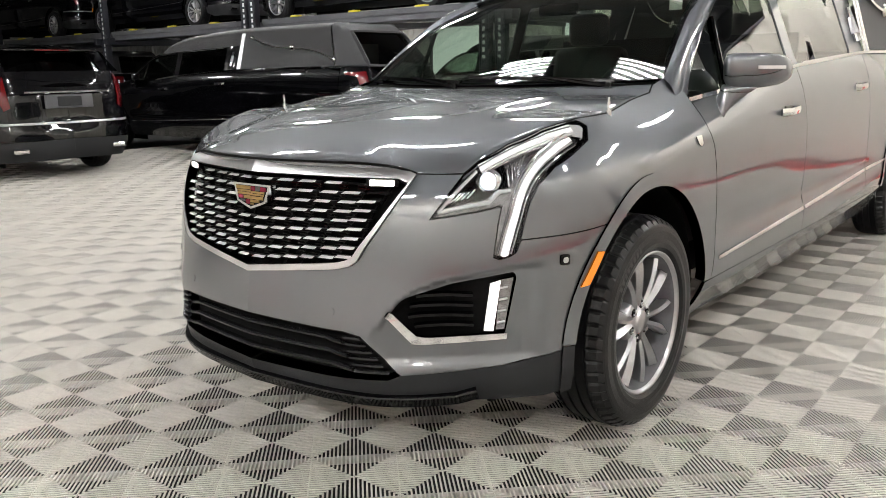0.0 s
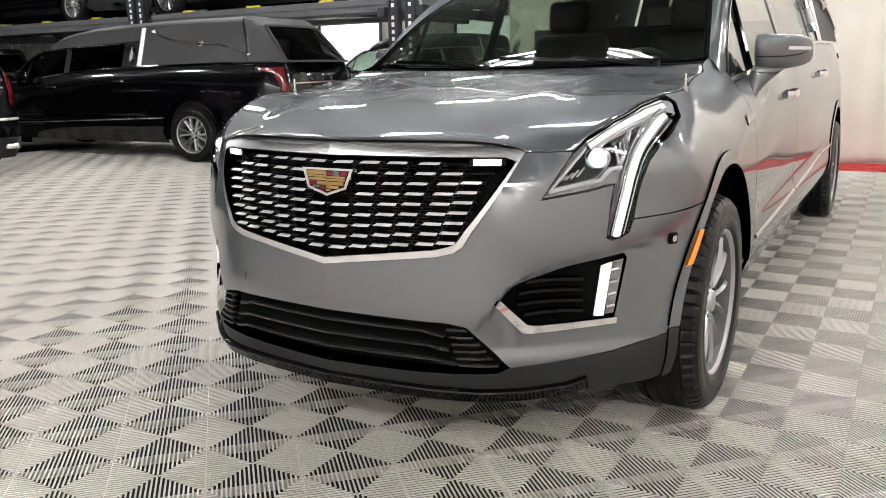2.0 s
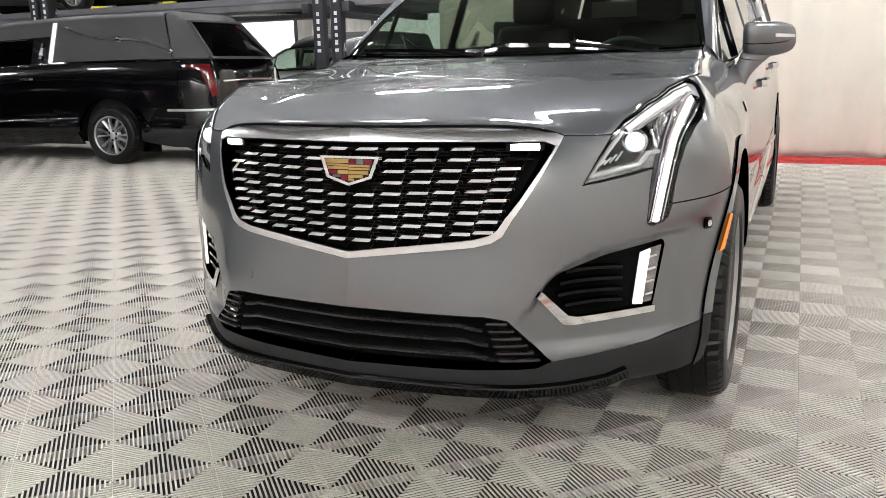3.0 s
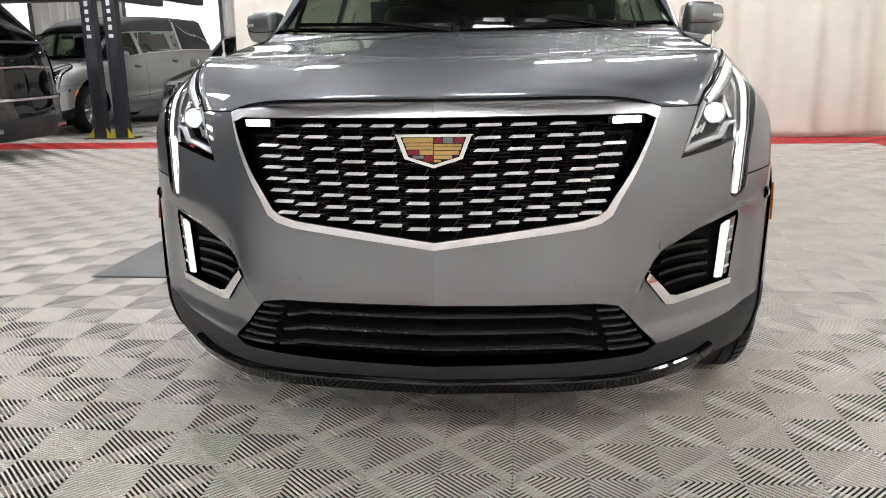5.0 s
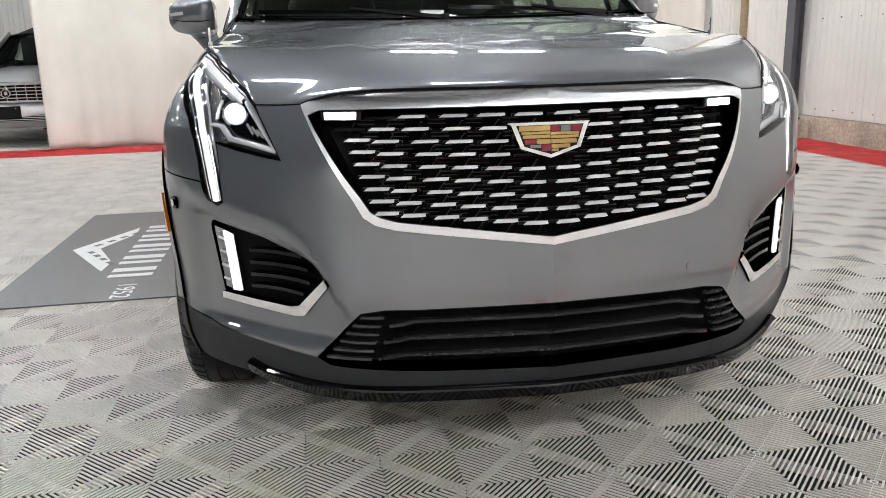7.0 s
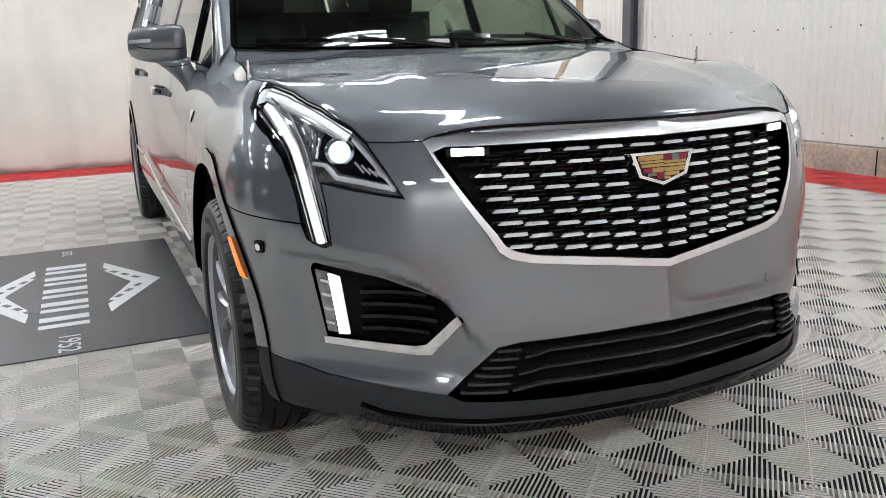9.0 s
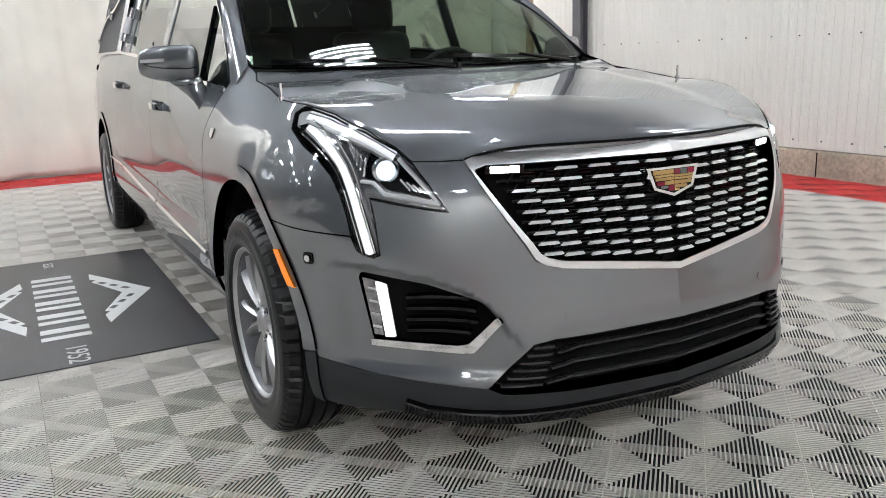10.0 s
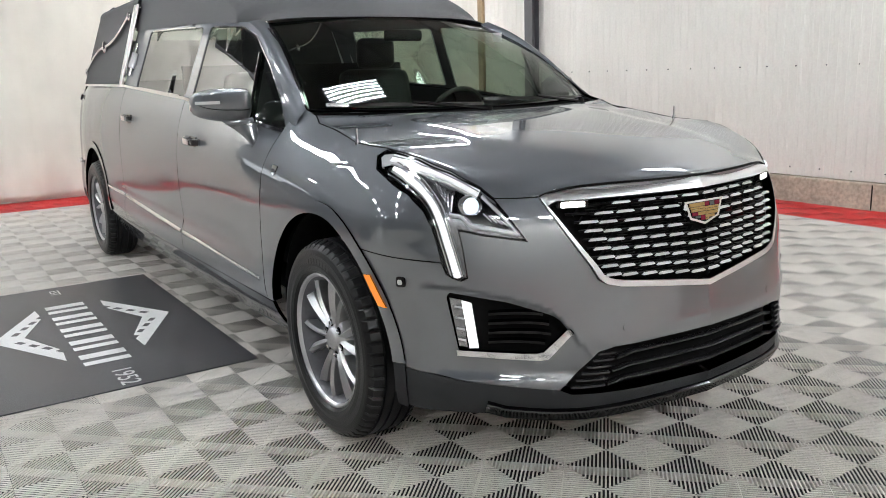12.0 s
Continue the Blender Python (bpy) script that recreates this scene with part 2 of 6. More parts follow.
def rounded(poly, r, seg=4):
    """A closed polygon with its corners cut round."""
    p = np.asarray(poly, float)
    out = []
    for i in range(len(p)):
        a, b, c = p[i - 1], p[i], p[(i + 1) % len(p)]
        u, v = a - b, c - b
        lu, lv = np.linalg.norm(u), np.linalg.norm(v)
        d = min(r, lu * 0.45, lv * 0.45)
        s, e = b + u / lu * d, b + v / lv * d
        for k in range(seg + 1):
            t = k / seg
            out.append((1 - t) ** 2 * s + 2 * t * (1 - t) * b + t * t * e)
    return np.array(out)


def triangulate(outline, holes, h):
    """Triangles that fill the outline less the holes; also the loops, as indices."""
    loops = [resample(outline, h)] + [resample(q, h) for q in holes]
    pts, edges, start = [], [], 0
    for lp in loops:
        k = len(lp)
        pts.append(lp)
        edges += [(start + i, start + (i + 1) % k) for i in range(k)]
        start += k
    allp = np.vstack(pts)
    lo, hi = loops[0].min(0), loops[0].max(0)
    gx, gy = np.meshgrid(np.arange(lo[0] + h / 2, hi[0], h), np.arange(lo[1] + h / 2, hi[1], h))
    gx[1::2] += h / 2
    g = np.c_[gx.ravel(), gy.ravel()]
    g = g[inside(loops[0], g)]
    for q in loops[1:]:
        g = g[~inside(q, g)]
    if len(g):
        near = np.full(len(g), 9.0)
        for p in allp:
            near = np.minimum(near, ((g - p) ** 2).sum(1))
        g = g[near > (0.55 * h) ** 2]
    full = np.vstack([allp, g])
    v, e, f, *_ = geo.delaunay_2d_cdt([Vector(p) for p in full], edges, [], 0, 1e-7)
    v = np.array([tuple(p) for p in v])
    f = np.array([t for t in f if len(t) == 3])
    c = v[f].mean(1)
    ok = inside(loops[0], c)
    for q in loops[1:]:
        ok &= ~inside(q, c)
    return v, f[ok], loops

# ---- the hall ----
WEST, EAST, SOUTH, NORTH, HIGH = -36.0, 5.2, -7.6, 19.0, 5.2
CURTAIN_Y = 8.12
floor = tagged(part("floor", box((WEST + EAST) / 2, (SOUTH + NORTH) / 2, -0.131, EAST - WEST + 1, NORTH - SOUTH + 1, 0.2), TILE_DARK, None),
               "dark floor slab covered with ribbed grey plastic tiles", "floor", kind="structure")

# floor tiles: about 0.4 m, four squares of slanting ribs each
PITCH, TX, TY = 0.4055, -0.019, -0.748


def tile_mesh(fine):
    sq, n_ribs = PITCH / 2, 21
    diag = sq * math.sqrt(2)
    deep = 0.030
    # rounded bars over the open underside; the far ones are plainer
    side = ((0.0026, -0.0042), (0.0031, -0.0028), (0.0028, -0.0011), (0.0016, 0.0)) if fine else ((0.0030, -0.0040), (0.0022, 0.0))
    verts, faces = [], []

    def quad(*p):
        k = len(verts)
        verts.extend(p)
        faces.append((k, k + 1, k + 2, k + 3))
    for i in (0, 1):
        for j in (0, 1):
            if (i + j) % 2 == 0:
                ox, oy, d, a = i * sq, j * sq, (1, 1), (1, -1)
            else:
                ox, oy, d, a = (i + 1) * sq, j * sq, (-1, 1), (1, 1)
            f = 1 / math.sqrt(2)

            def at(t, s, z):
                return (ox + (d[0] * t + a[0] * s) * f, oy + (d[1] * t + a[1] * s) * f, z)
            for k in range(n_ribs):
                c = (k + 0.5) * diag / n_ribs
                # rib: flat crown, lit shoulders, undercut flanks
                ends = []
                for half, z in side:
                    ends.append((c - half, z))
                ends += [(2 * c - t, z) for t, z in ends[::-1]]
                for (ta, za), (tb, zb) in zip(ends[:-1], ends[1:]):
                    la, lb = (max(0.0004, min(t, diag - t) - 0.0005) for t in (ta, tb))
                    quad(at(ta, -la, za), at(ta, la, za), at(tb, lb, zb), at(tb, -lb, zb))
            # the spine that carries the bars
            t0, t1 = 0.004, diag - 0.004
            quad(at(t0, -0.0009, -0.0003), at(t0, 0.0009, -0.0003), at(t1, 0.0009, -0.0003), at(t1, -0.0009, -0.0003))
            for e in (-0.0009, 0.0009):
                quad(at(t0, e, -0.0003), at(t0, e, -deep), at(t1, e, -deep), at(t1, e, -0.0003))
    return np.array(verts), faces


tile_v, tile_f = tile_mesh(True)
far_v, far_f = tile_mesh(False)
near_mesh = bpy.data.meshes.new("floor_tile")
near_mesh.from_pydata([tuple(v) for v in tile_v], [], tile_f)
near_mesh.materials.append(TILE_GREY)
far_grey, far_red = [], []
near_tiles = []
for i in range(-28, 13):
    for j in range(-17, 32):
        x0, y0 = TX + i * PITCH, TY + j * PITCH
        cx, cy = x0 + PITCH / 2, y0 + PITCH / 2
        if cx > EAST - 0.02:
            continue
        red = (7.2 < cy < 8.1 and cx > -7.4) or (cx > 4.36 and cy < 8.1) or cy < -6.7
        if red:
            far_red.append((x0, y0))
        elif -2.9 < cx < 2.6 and -2.2 < cy < 2.2 and not (abs(cx) < 0.45 and cy > -0.4):
            near_tiles.append((x0, y0))
        else:
            far_grey.append((x0, y0))


def tile_field(name, places, mat, label, category):
    k = len(far_v)
    v = np.concatenate([far_v + (x, y, 0) for x, y in places])
    f = np.concatenate([np.array(far_f) + i * k for i in range(len(places))])
    me = bpy.data.meshes.new(name)
    me.vertices.add(len(v))
    me.vertices.foreach_set("co", v.astype(np.float32).ravel())
    me.loops.add(f.size)
    me.loops.foreach_set("vertex_index", f.astype(np.int32).ravel())
    me.polygons.add(len(f))
    me.polygons.foreach_set("loop_start", np.arange(0, f.size, 4, dtype=np.int32))
    me.update(calc_edges=True)
    me.materials.append(mat)
    ob = new(name, me)
    ob.parent = floor
    ob["kind"] = "stuff"
    ob["label"] = label
    return ob


tile_field("floor_tiles", far_grey, TILE_GREY, "ribbed light grey plastic floor tiles", "floor tile")
tile_field("red_floor_tiles", far_red, TILE_RED, "ribbed red plastic border tiles along the walls", "floor tile")
for x0, y0 in near_tiles:
    ob = new("floor_tile", near_mesh)
    ob.parent = floor
    ob.location = (x0, y0, 0)


# east wall: profiled white sheets over a concrete plinth
def corrugated(name, x0, y0, x1, y1, z0, z1, normal, pitch, deep, label, mat=WALL_WHITE):
    length = math.hypot(x1 - x0, y1 - y0)
    dx, dy = (x1 - x0) / length, (y1 - y0) / length
    nx, ny = normal
    pts, k = [], 0
    n = int(length / pitch)
    for i in range(n):
        for f, d in ((0.0, 0.0), (0.5, 0.0), (0.6, deep), (0.9, deep)):
            pts.append(((i + f) * pitch, d))
    pts.append((length, 0))
    verts, faces = [], []
    for s, d in pts:
        for z in (z0, z1):
            verts.append((x0 + dx * s + nx * d, y0 + dy * s + ny * d, z))
        for z in (z0, z1):
            verts.append((x0 + dx * s - nx * 0.05, y0 + dy * s - ny * 0.05, z))
    for i in range(len(pts) - 1):
        a, b = 4 * i, 4 * (i + 1)
        faces += [(a, b, b + 1, a + 1), (a, a + 2, b + 2, b), (a + 1, b + 1, b + 3, a + 3)]
    return tagged(obj(name, verts, faces, mat, smooth=False), label, "wall", kind="structure")


PLINTH = 0.26
wall_e = corrugated("wall_east", EAST, SOUTH, EAST, CURTAIN_Y + 1.2, PLINTH, HIGH, (-1, 0), 0.10, 0.006, "white profiled metal wall above a concrete plinth")
bm = box(EAST + 0.11, (SOUTH + CURTAIN_Y + 1.2) / 2, PLINTH / 2 - 0.01, 0.30, CURTAIN_Y + 1.2 - SOUTH, PLINTH, 0.01)
tagged(part("plinth", bm, CONCRETE, None), "stained bare concrete plinth under the white wall", "plinth", kind="structure")
screw = bmesh.new()
for k in range(28):
    for z in (1.33, 0.34, 2.6):
        bmesh.ops.create_cone(screw, cap_ends=True, segments=6, radius1=0.009, radius2=0.006, depth=0.01,
                              matrix=Matrix.Translation((EAST - 0.007, -3.0 + k * 0.32, z)) @ Matrix.Rotation(radians(-90), 4, "Y"))
part("wall_screws", screw, STEEL, wall_e, "rows of small wall screws")
# joints in the plinth
for y in (1.25, 2.45, 3.7, -0.2):
    part("plinth_joint", box(EAST - 0.041, y, 0.12, 0.004, 0.012, 0.23), MATT_BLACK, wall_e)
# column on a block, and the brown corner trim
col = thing("steel_column", "dark grey steel column standing on a concrete block at the wall", "column", pose(EAST - 0.09, 6.02, 0))
part("flange", box(0.05, 0, 2.4, 0.012, 0.16, 4.4, 0.002), STEEL, col)
part("flange", box(-0.06, 0, 2.4, 0.012, 0.16, 4.4, 0.002), STEEL, col)
part("web", box(-0.005, 0, 2.4, 0.1, 0.014, 4.4), STEEL, col)
part("base_plate", box(0, 0, 0.215, 0.2, 0.3, 0.02, 0.003), STEEL, col)
part("block", box(-0.05, 0.15, 0.1, 0.24, 0.95, 0.2, 0.012), CONCRETE, col, "rough concrete block")
tagged(part("corner_trim", box(EAST - 0.03, 7.25, 2.6, 0.05, 0.12, 4.7, 0.006), material("brown trim", (0.33, 0.24, 0.14), 0.6, grain=0.15, grain_size=30), None),
       "narrow brown corner trim on the white wall", "trim", kind="structure")

# closing walls and the ceiling
tagged(part("wall_south", box((WEST + EAST) / 2, SOUTH - 0.1, HIGH / 2, EAST - WEST, 0.2, HIGH), WALL_WHITE, None), "plain white hall wall", "wall", kind="structure")
tagged(part("wall_west", box(WEST - 0.1, (SOUTH + NORTH) / 2, HIGH / 2, 0.2, NORTH - SOUTH, HIGH), WALL_DIM, None), "plain dark hall wall", "wall", kind="structure")
corrugated("wall_north", WEST, NORTH, EAST, NORTH, 0, HIGH, (0, -1), 0.25, 0.03, "cream profiled metal wall behind the parked cars")
tagged(part("ceiling", box((WEST + EAST) / 2, (SOUTH + NORTH) / 2, HIGH + 0.1, EAST - WEST + 0.4, NORTH - SOUTH + 0.4, 0.2), CEILING, None),
       "grey insulated hall ceiling", "ceiling", kind="structure")
beams = bmesh.new()
for k in range(7):
    add_box(beams, (WEST + EAST) / 2, SOUTH + 2.5 + k * 4.2, HIGH - 0.18, EAST - WEST, 0.16, 0.35)
for k in range(17):
    add_box(beams, WEST + 1.5 + k * 2.4, (SOUTH + NORTH) / 2, HIGH - 0.05, 0.07, NORTH - SOUTH, 0.1)
tagged(part("roof_beams", beams, STEEL, None), "dark steel roof beams and purlins under the ceiling", "beam", kind="structure")


# the curtain along the back, hanging in loose folds to the floor
def curtain(x0, x1, y, top, seed):
    rnd = np.random.RandomState(seed)
    n = int((x1 - x0) / 0.03)
    xs = np.linspace(x0, x1, n)
    fold = np.zeros(n)
    for wave, amp in ((0.62, 0.030), (0.37, 0.016), (1.45, 0.03), (0.21, 0.006)):
        fold += amp * np.sin(xs / wave * 2 * np.pi + rnd.rand() * 6 + 0.9 * np.sin(xs * 0.7 + rnd.rand() * 6))
    zs = np.r_[0.012, 0.1, 0.25, 0.5, 0.9, 1.4, 2.0, 2.6, top]
    grid = []
    for z in zs:
        loose = 0.7 + 0.5 * math.exp(-z / 0.5)
        sway = 0.02 * np.sin(xs * 2.1 + z * 1.7) * (1 - z / top)
        lift = 0.02 * np.maximum(0, np.sin(xs * 4.3 + 1.0)) * (z < 0.05)
        grid.append(np.c_[xs, y + fold * loose + sway, np.full(n, z) + lift])
    return np.array(grid)


cur = loft("curtain", curtain(-3.72, EAST - 0.12, CURTAIN_Y, 3.3, 3), CURTAIN, None, thick=0.004)
tagged(cur, "cream cloth curtain hanging in loose folds to the floor", "curtain")
rail = tagged(part("curtain_rail", rod((-3.8, CURTAIN_Y, 3.32), (EAST - 0.05, CURTAIN_Y, 3.32), 0.025), STEEL, None), "steel curtain rail across the hall", "rail", kind="structure")


# ---- high-bay lights ----
def high_bay():
    t = thing("ceiling_light", "dark steel high-bay light with six glowing tubes", "light", group="hall lights")
    bm = box(0, 0, 0.04, 0.92, 0.40, 0.05, 0.01)
    part("housing", bm, STEEL, t)
    for k in range(6):
        part("tube", rod((-0.43, -0.155 + k * 0.062, 0.0), (0.43, -0.155 + k * 0.062, 0.0), 0.0145, seg=8), TUBE, t)
    for s in (-1, 1):
        part("hanger", rod((s * 0.38, 0, 0.06), (s * 0.38, 0, 0.7), 0.006, seg=6), STEEL, t)
    return t


bay = high_bay()
# rows across the hall, about six metres apart
spots = [(x, 1.15) for x in (-12.6, -9.4, -6.2, -4.0, -1.7, 0.25, 4.0)] + [(x, 6.95) for x in (-12.6, -9.4, -6.6, -4.1, -2.85, 0.9, 2.15, 4.4)]
# unseen fill lamps, added: the y -6.6 row, x -16.2 and -20.4, (4.3, -1.9)
spots += [(x, 12.9) for x in (-12.6, -9.4, -7.1, -4.8, -0.5, 1.6, 2.85)] + [(x, -6.6) for x in (-7.4, -5.0, -2.6, -0.2, 2.2, 4.6)] + [(-16.2, 1.15), (-16.2, 6.95), (-16.2, 12.9), (-20.4, 12.9)] + [(4.3, -1.9)]
bay.matrix_basis = pose(spots[0][0], spots[0][1], 4.5)
for x, y in spots[1:]:
    copy_thing(bay, pose(x, y, 4.5))

# ---- the printed mat ----
mat = thing("floor_mat", "dark grey rectangular floor mat printed with white lettering and chevrons", "mat", pose(-1.475, 2.12, 0))
part("sheet", box(0, 0, 0.004, 1.195, 2.25, 0.007, 0.002), MAT_GREY, mat)


def flat_shape(name, poly, mat_, parent, z=0.0085):
    pts = np.asarray(poly, float)
    n = len(pts)
    verts = [(x, y, z) for x, y in pts] + [(x, y, z - 0.0012) for x, y in pts]
    faces = [tuple(range(n))] + [(i, i + n, (i + 1) % n + n, (i + 1) % n) for i in range(n)]
    return obj(name, verts, faces, mat_, parent, smooth=False)


def chevron(sign, parent):
    # two arms that meet in a point; sign +1 points to +x
    tip, arm, wide = 0.47 * sign, 0.19 * sign, 0.115 * sign
    flat_shape("chevron", [(arm, 0.56), (tip, 0.0), (arm, -0.56), (arm - wide * 0.1, -0.36), (tip - wide * 1.35, 0.0), (arm - wide * 0.1, 0.36)], PRINT, parent)
    for s, count in ((1, 4), (-1, 4)):
        for k in range(count):
            f = 0.2 + 0.6 * k / (count - 1)
            cx, cy = tip - wide * 0.62 + (arm - tip + wide * 0.1) * f, s * 0.47 * f
            ang = math.atan2(-s * 0.47, (tip - arm))
            m = Matrix.Translation((cx, cy, 0.0092)) @ Matrix.Rotation(ang, 4, "Z")
            part("letter_bar", box(0, 0, 0, 0.055, 0.03, 0.001, m=m), MAT_GREY, parent)


chevron(1, mat)
chevron(-1, mat)
for k in range(5):
    # five large letters stand as plain pairs of bars of their size
    cy = 0.56 - k * 0.28
    part("letter_bar", box(-0.02, cy, 0.0085, 0.22, 0.075, 0.0015), PRINT, mat)
    part("letter_bar", box(-0.02, cy - 0.12, 0.0085, 0.22, 0.055, 0.0015), PRINT, mat)


def lettering(text, size, m, mat_, parent, name="lettering", depth=0.0006):
    cu = bpy.data.curves.new(name, "FONT")
    cu.body, cu.size, cu.extrude, cu.align_x, cu.align_y = text, size, depth, "CENTER", "CENTER"
    tmp = new(name + "_curve", cu)
    me = bpy.data.meshes.new_from_object(tmp.evaluated_get(bpy.context.evaluated_depsgraph_get()))
    bpy.data.objects.remove(tmp)
    me.materials.clear()
    me.materials.append(mat_)
    ob = new(name, me)
    ob.parent = parent
    ob.matrix_basis = m
    return ob


lettering("EST.", 0.085, pose(-0.02, 0.95, 0.009, 0, 0, -90), PRINT, mat)
lettering("1952", 0.13, pose(-0.0, -0.97, 0.009, 0, 0, -90), PRINT, mat)

# ---- the hearse: one body surface, cut into panels ----
# the plan of the body at bumper height, from the nose round the corner to the tail
PLAN = [(0, -1.03), (0.2, -1.004), (0.4, -0.965), (0.5, -0.93), (0.6, -0.868), (0.7, -0.785), (0.78, -0.708), (0.84, -0.645), (0.89, -0.582),
        (0.925, -0.525), (0.95, -0.46), (0.966, -0.38), (0.974, -0.28), (0.975, -0.1), (0.973, 0.3), (0.972, 0.8), (0.972, 1.5), (0.972, 2.5), (0.968, 3.4),
        (0.962, 4.2), (0.945, 4.75), (0.90, 5.08), (0.76, 5.24), (0.5, 5.32), (0, 5.35)]
plan = np.array(PLAN)
plan_s = np.r_[0, np.cumsum(np.linalg.norm(np.diff(plan, axis=0), axis=1))]
plan_x, plan_y = herm(plan_s, plan[:, 0]), herm(plan_s, plan[:, 1])
S_FINE = np.linspace(0, plan_s[-1], 4000)
X_FINE, Y_FINE = plan_x(S_FINE), plan_y(S_FINE)


def s_at(y):
    return float(np.interp(y, Y_FINE, S_FINE))


def s_of_x(x):
    return float(np.interp(x, X_FINE[:900], S_FINE[:900]))


# how far the body lies inside that plan, at heights Z_KNOTS, station by station
Z_KNOTS = [0.16, 0.26, 0.34, 0.42, 0.50, 0.58, 0.66, 0.74, 0.82, 0.90, 0.98, 1.06, 1.12, 1.18, 1.26, 1.36]
STATIONS = [
    (0.0, [0.075, 0.025, 0.003, 0.002, 0.01, 0.022, 0.033, 0.045, 0.055, 0.067, 0.081, 0.1, 0.115, 0.135, 0.165, 0.215]),
    (s_of_x(0.5), [0.06, 0.01, -0.008, -0.012, -0.012, 0.0, 0.012, 0.022, 0.038, 0.064, 0.104, 0.15, 0.19, 0.23, 0.28, 0.35]),
    (s_of_x(0.7), [0.07, 0.02, 0.0, -0.004, -0.004, -0.002, 0.0, 0.008, 0.024, 0.045, 0.08, 0.13, 0.17, 0.21, 0.26, 0.33]),
    (s_at(-0.53), [0.09, 0.03, 0.004, 0.0, 0.0, 0.0, 0.0, 0.0, 0.004, 0.012, 0.055, 0.145, 0.205, 0.26, 0.34, 0.43]),
    (s_at(-0.28), [0.09, 0.03, 0.004, 0.0, 0.0, 0.0, 0.0, 0.0, 0.004, 0.02, 0.056, 0.112, 0.165, 0.22, 0.30, 0.40]),
    (s_at(0.1), [0.09, 0.04, 0.01, 0.0, 0.0, 0.0, 0.0, 0.0, 0.002, 0.01, 0.036, 0.09, 0.145, 0.205, 0.29, 0.39]),
    (s_at(0.5), [0.13, 0.085, 0.035, 0.006, 0.0, 0.0, 0.002, 0.004, 0.006, 0.013, 0.028, 0.065, 0.105, 0.15, 0.21, 0.28]),
    (s_at(1.0), [0.13, 0.085, 0.035, 0.006, 0.0, 0.006, 0.01, 0.011, 0.010, 0.014, 0.022, 0.042, 0.068, 0.1, 0.14, 0.19]),
    (s_at(1.8), [0.13, 0.085, 0.035, 0.006, 0.0, 0.008, 0.014, 0.014, 0.012, 0.014, 0.02, 0.032, 0.046, 0.066, 0.1, 0.15]),
    (s_at(3.2), [0.13, 0.085, 0.035, 0.006, 0.0, 0.006, 0.010, 0.012, 0.012, 0.014, 0.018, 0.026, 0.034, 0.046, 0.072, 0.12]),
    (s_at(4.6), [0.13, 0.085, 0.035, 0.006, 0.0, 0.0, 0.004, 0.008, 0.010, 0.014, 0.02, 0.03, 0.04, 0.052, 0.076, 0.12]),
    (plan_s[-1], [0.09, 0.03, 0.0, -0.01, -0.01, 0.0, 0.02, 0.04, 0.05, 0.055, 0.06, 0.07, 0.085, 0.1, 0.13, 0.17]),
]
STATION_S = np.array([q[0] for q in STATIONS])
STATION_F = [herm(Z_KNOTS, q[1]) for q in STATIONS]
WING = herm([0.44, 0.50, 0.56, 0.66, 0.76, 0.84, 0.95], [0.44, 0.50, 0.585, 0.645, 0.672, 0.690, 0.70])


def inset(s, z):
    vals = np.array([f(z) for f in STATION_F])
    h = np.diff(STATION_S)[:, None]
    d = np.diff(vals, axis=0) / h
    m = np.empty_like(vals)
    m[0], m[-1] = d[0], d[-1]
    m[1:-1] = (d[:-1] * h[1:] + d[1:] * h[:-1]) / (h[:-1] + h[1:])
    i = np.clip(np.searchsorted(STATION_S, s) - 1, 0, len(h) - 1)
    k = np.arange(len(s))
    hh = h[i, 0]
    t = np.clip((s - STATION_S[i]) / hh, 0, 1)
    v = ((1 + 2 * t) * (1 - t) ** 2 * vals[i, k] + t * (1 - t) ** 2 * hh * m[i, k]
         + t * t * (3 - 2 * t) * vals[i + 1, k] + t * t * (t - 1) * hh * m[i + 1, k])
    x = np.interp(s, S_FINE, X_FINE)
    front = s < s_at(-0.5)
    # the sunk field round the fog lamps, under a folded wing
    w = step((WING(x) - z) / 0.026) * step((x - 0.455) / 0.10) * step((z - 0.36) / 0.05) * step((0.90 - x) / 0.06)
    v = v + np.where(front, 0.017 * w, 0)
    # the lower door fold that runs into the trim
    side = step((s - s_at(0.5)) / 0.3) * step((s_at(3.6) - s) / 0.3)
    return v + side * 0.012 * np.exp(-((z - 0.60) / 0.05) ** 2)


def body(s, z, out=0.0):
    """Points of the left side of the body; out: metres off the surface."""
    s, z = np.atleast_1d(np.asarray(s, float)), np.atleast_1d(np.asarray(z, float))
    e = 1e-3
    tx, ty = plan_x(s + e) - plan_x(s - e), plan_y(s + e) - plan_y(s - e)
    ln = np.hypot(tx, ty)
    nx, ny = ty / ln, -tx / ln
    d = inset(np.abs(s), z) - out
    x = plan_x(s) - nx * d * step(np.abs(s) / 0.10)
    return np.c_[x, plan_y(s) - ny * d, z]


def body_normal(s, z):
    e = 2e-3
    a = body(s + 2 * e, z) - body(np.maximum(s - e, 0), z)
    b = body(s, z + e) - body(s, z - e)
    n = np.cross(a, b)
    return np.nan_to_num(n / (np.linalg.norm(n, axis=1)[:, None] + 1e-12))


def find(x, y, z):
    """The place on the body sheet (s, z) nearest to a point."""
    p = body(S_FINE[:3000], np.full(3000, z))
    return (float(S_FINE[np.argmin((p[:, 0] - x) ** 2 + (p[:, 1] - y) ** 2)]), z)


def line(*pts):
    return [find(*p) for p in pts]


